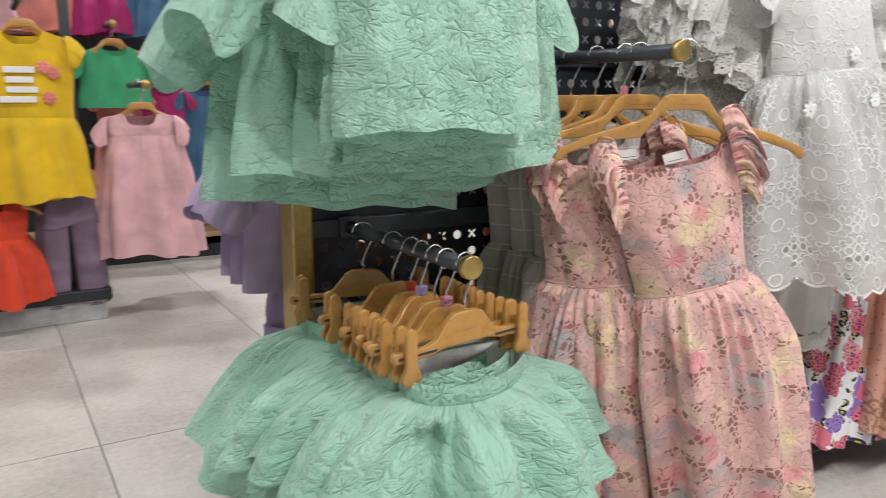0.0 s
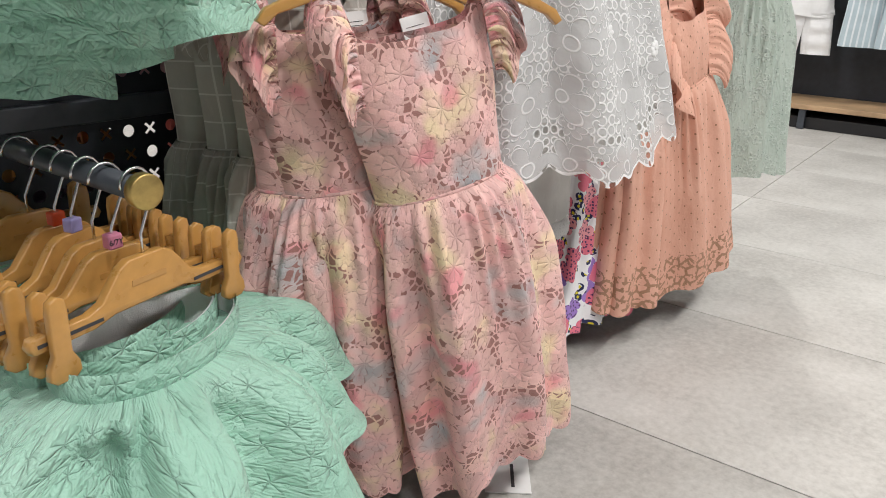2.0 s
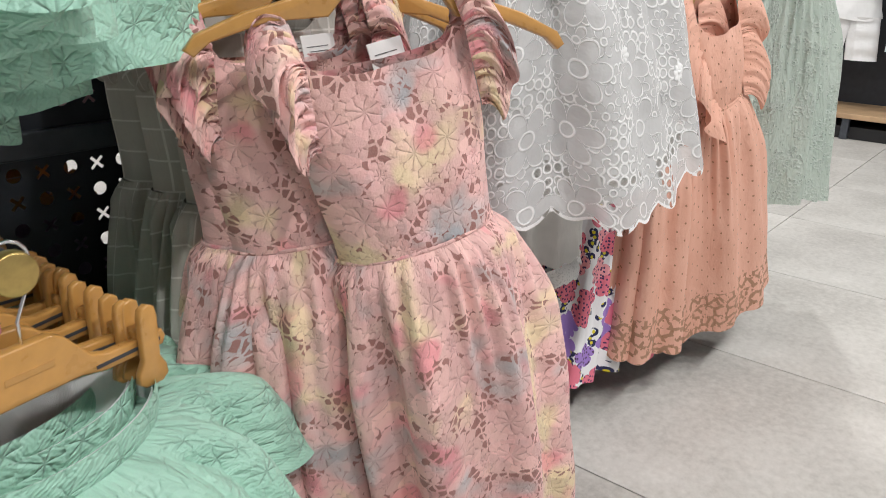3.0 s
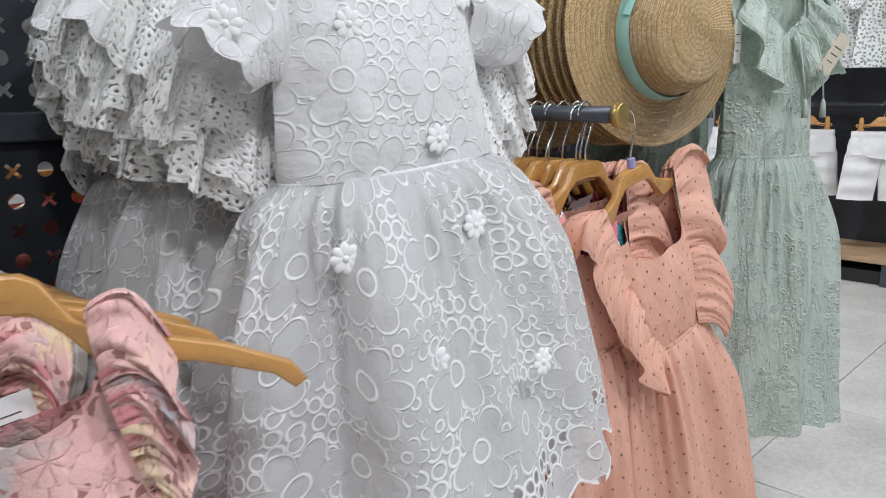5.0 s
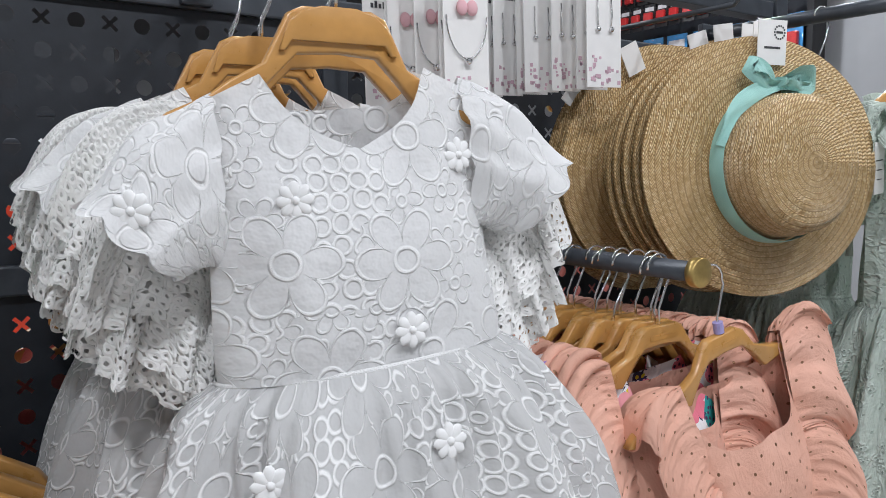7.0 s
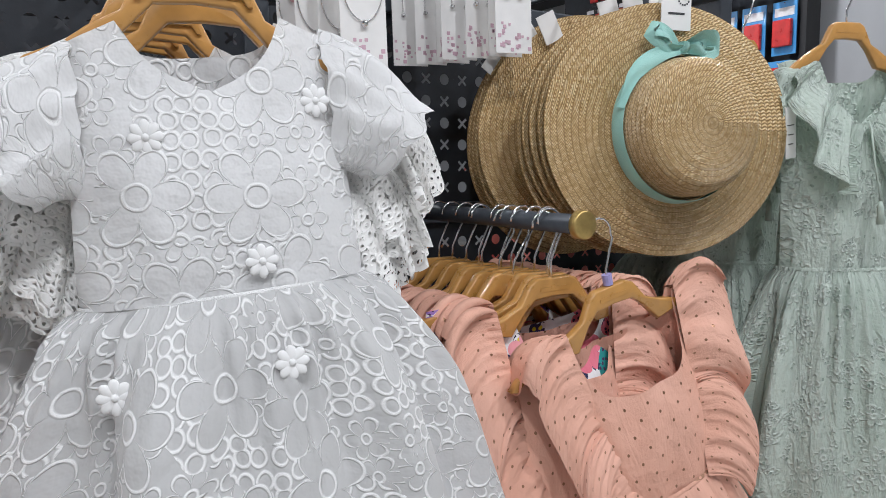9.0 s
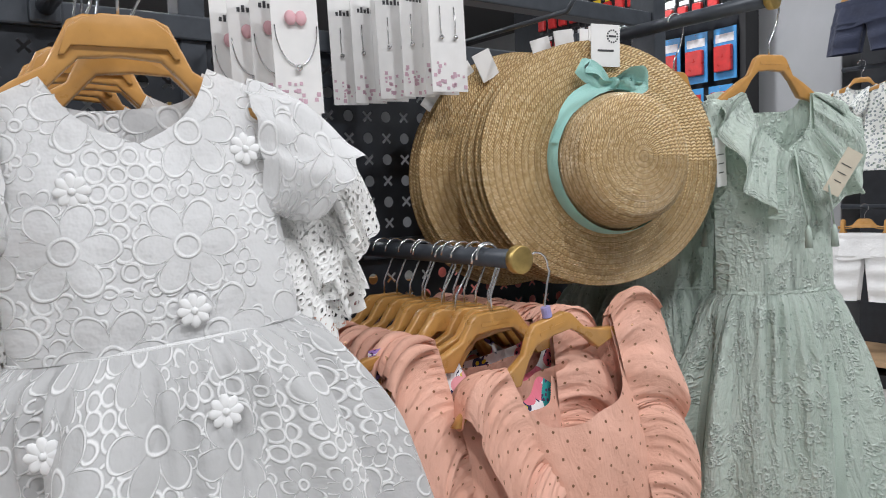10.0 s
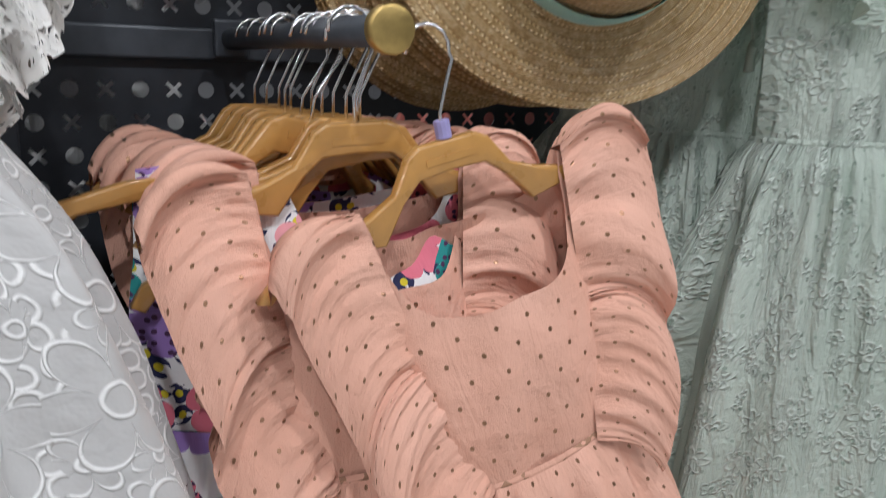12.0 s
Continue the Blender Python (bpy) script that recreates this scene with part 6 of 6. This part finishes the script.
for r, (z, w, h, base, inks) in enumerate(((2.62, 0.09, 0.16, "black", ("yellow", "white")), (2.44, 0.09, 0.16, "black", ("red", "yellow")), (2.26, 0.09, 0.17, "black", ("red", "white")), (2.04, 0.17, 0.32, "blue", ("red", "white")), (1.68, 0.17, 0.32, "blue", ("white", "red")))):
    for k in range(int(1.7 / (w * 1.25))):
        y = 3.10 + k * w * 1.25
        toy_pack(pose(TX - 0.10 - 0.05 * ((k * 3 + r) % 3), y, z, 0, 0, -90 + 4 * ((k + r) % 3 - 1)), w, h, base, inks, "hanging %s toy pack with a %s blister" % (base, inks[0]))

# ---------------------------------------------------------------- racks at the back of the shop
COLS = ((MAGENTA, "magenta"), (BLUE, "blue"), (RED, "red"), (CORAL, "coral"), (PINK, "pale pink"), (GREEN, "green"), (DENIM, "navy"), (LILAC, "lilac"), (WHITE_CLOTH, "white"))
for x, y, span in ((0.9, 7.4, 3.2), (-2.6, 6.2, 2.4)):
    far_rack(x, y, span, (0.95, 1.55), "dark two-level clothes rack at the back of the shop")
    n = int(span / 0.26)
    for k in range(n):
        mat, nm = COLS[(k * 4 + int(y)) % 9]
        hung_dress("cotton_dress", pose(x - span / 2 + 0.15 + 0.26 * k, y - 0.22, 0.95, 0, 0, 10 * ((k * 7) % 3 - 1)), mat, nm + " cotton dress on a tan hanger", "dress", "dresses at the back", seed=k, hem=-0.72, sleeve=False)
        mat, nm = COLS[(k * 5 + 3) % 9]
        hung_top("cotton_shirt", pose(x - span / 2 + 0.15 + 0.26 * k, y - 0.22, 1.55, 0, 0, 10 * ((k * 5) % 3 - 1)), mat, nm + " cotton shirt on a tan hanger", "shirt", "shirts at the back", seed=k, sleeve=True)

# ---------------------------------------------------------------- a price card dropped on the floor
drop = empty("price_card", pose(1.196, 0.840, 0.004, 0, 0, 35), "white price card lying on the floor", "price card")
bm = bm_new()
block(bm, -0.06, -0.04, -0.003, 0.06, 0.04, -0.001)
part("card", bm, CARD, drop, smooth=False)
bm = bm_new()
block(bm, -0.045, -0.012, -0.0008, 0.02, -0.006, -0.0003)
part("print", bm, INK, drop, "dark printed line", False)

# ---------------------------------------------------------------- floor tiles
TW, TL, GAP = 0.642, 0.963, 0.003
bm = bm_new()
block(bm, GAP / 2, GAP / 2, -0.02, TW - GAP / 2, TL - GAP / 2, 0.0, 0.0012)
tile_mesh = mesh_of("tile", bm, TILE, False)
for i in range(-6, 5):
    for j in range(-4, 9):
        x, y = 3.40 + i * TW, 1.056 + j * TL
        t = new("tile", tile_mesh)
        t.parent = floor
        t.location = (x, y, 0)
bm = bm_new()
for i in range(-12, 7):
    for j in range(-5, 13):
        if -6 <= i < 5 and -4 <= j < 9:
            continue
        x, y = 3.40 + i * TW, 1.056 + j * TL
        block(bm, x + GAP / 2, y + GAP / 2, -0.02, x + TW - GAP / 2, y + TL - GAP / 2, 0.0)
tagged(part("far_tiles", bm, TILE, floor, "", False), kind="stuff")
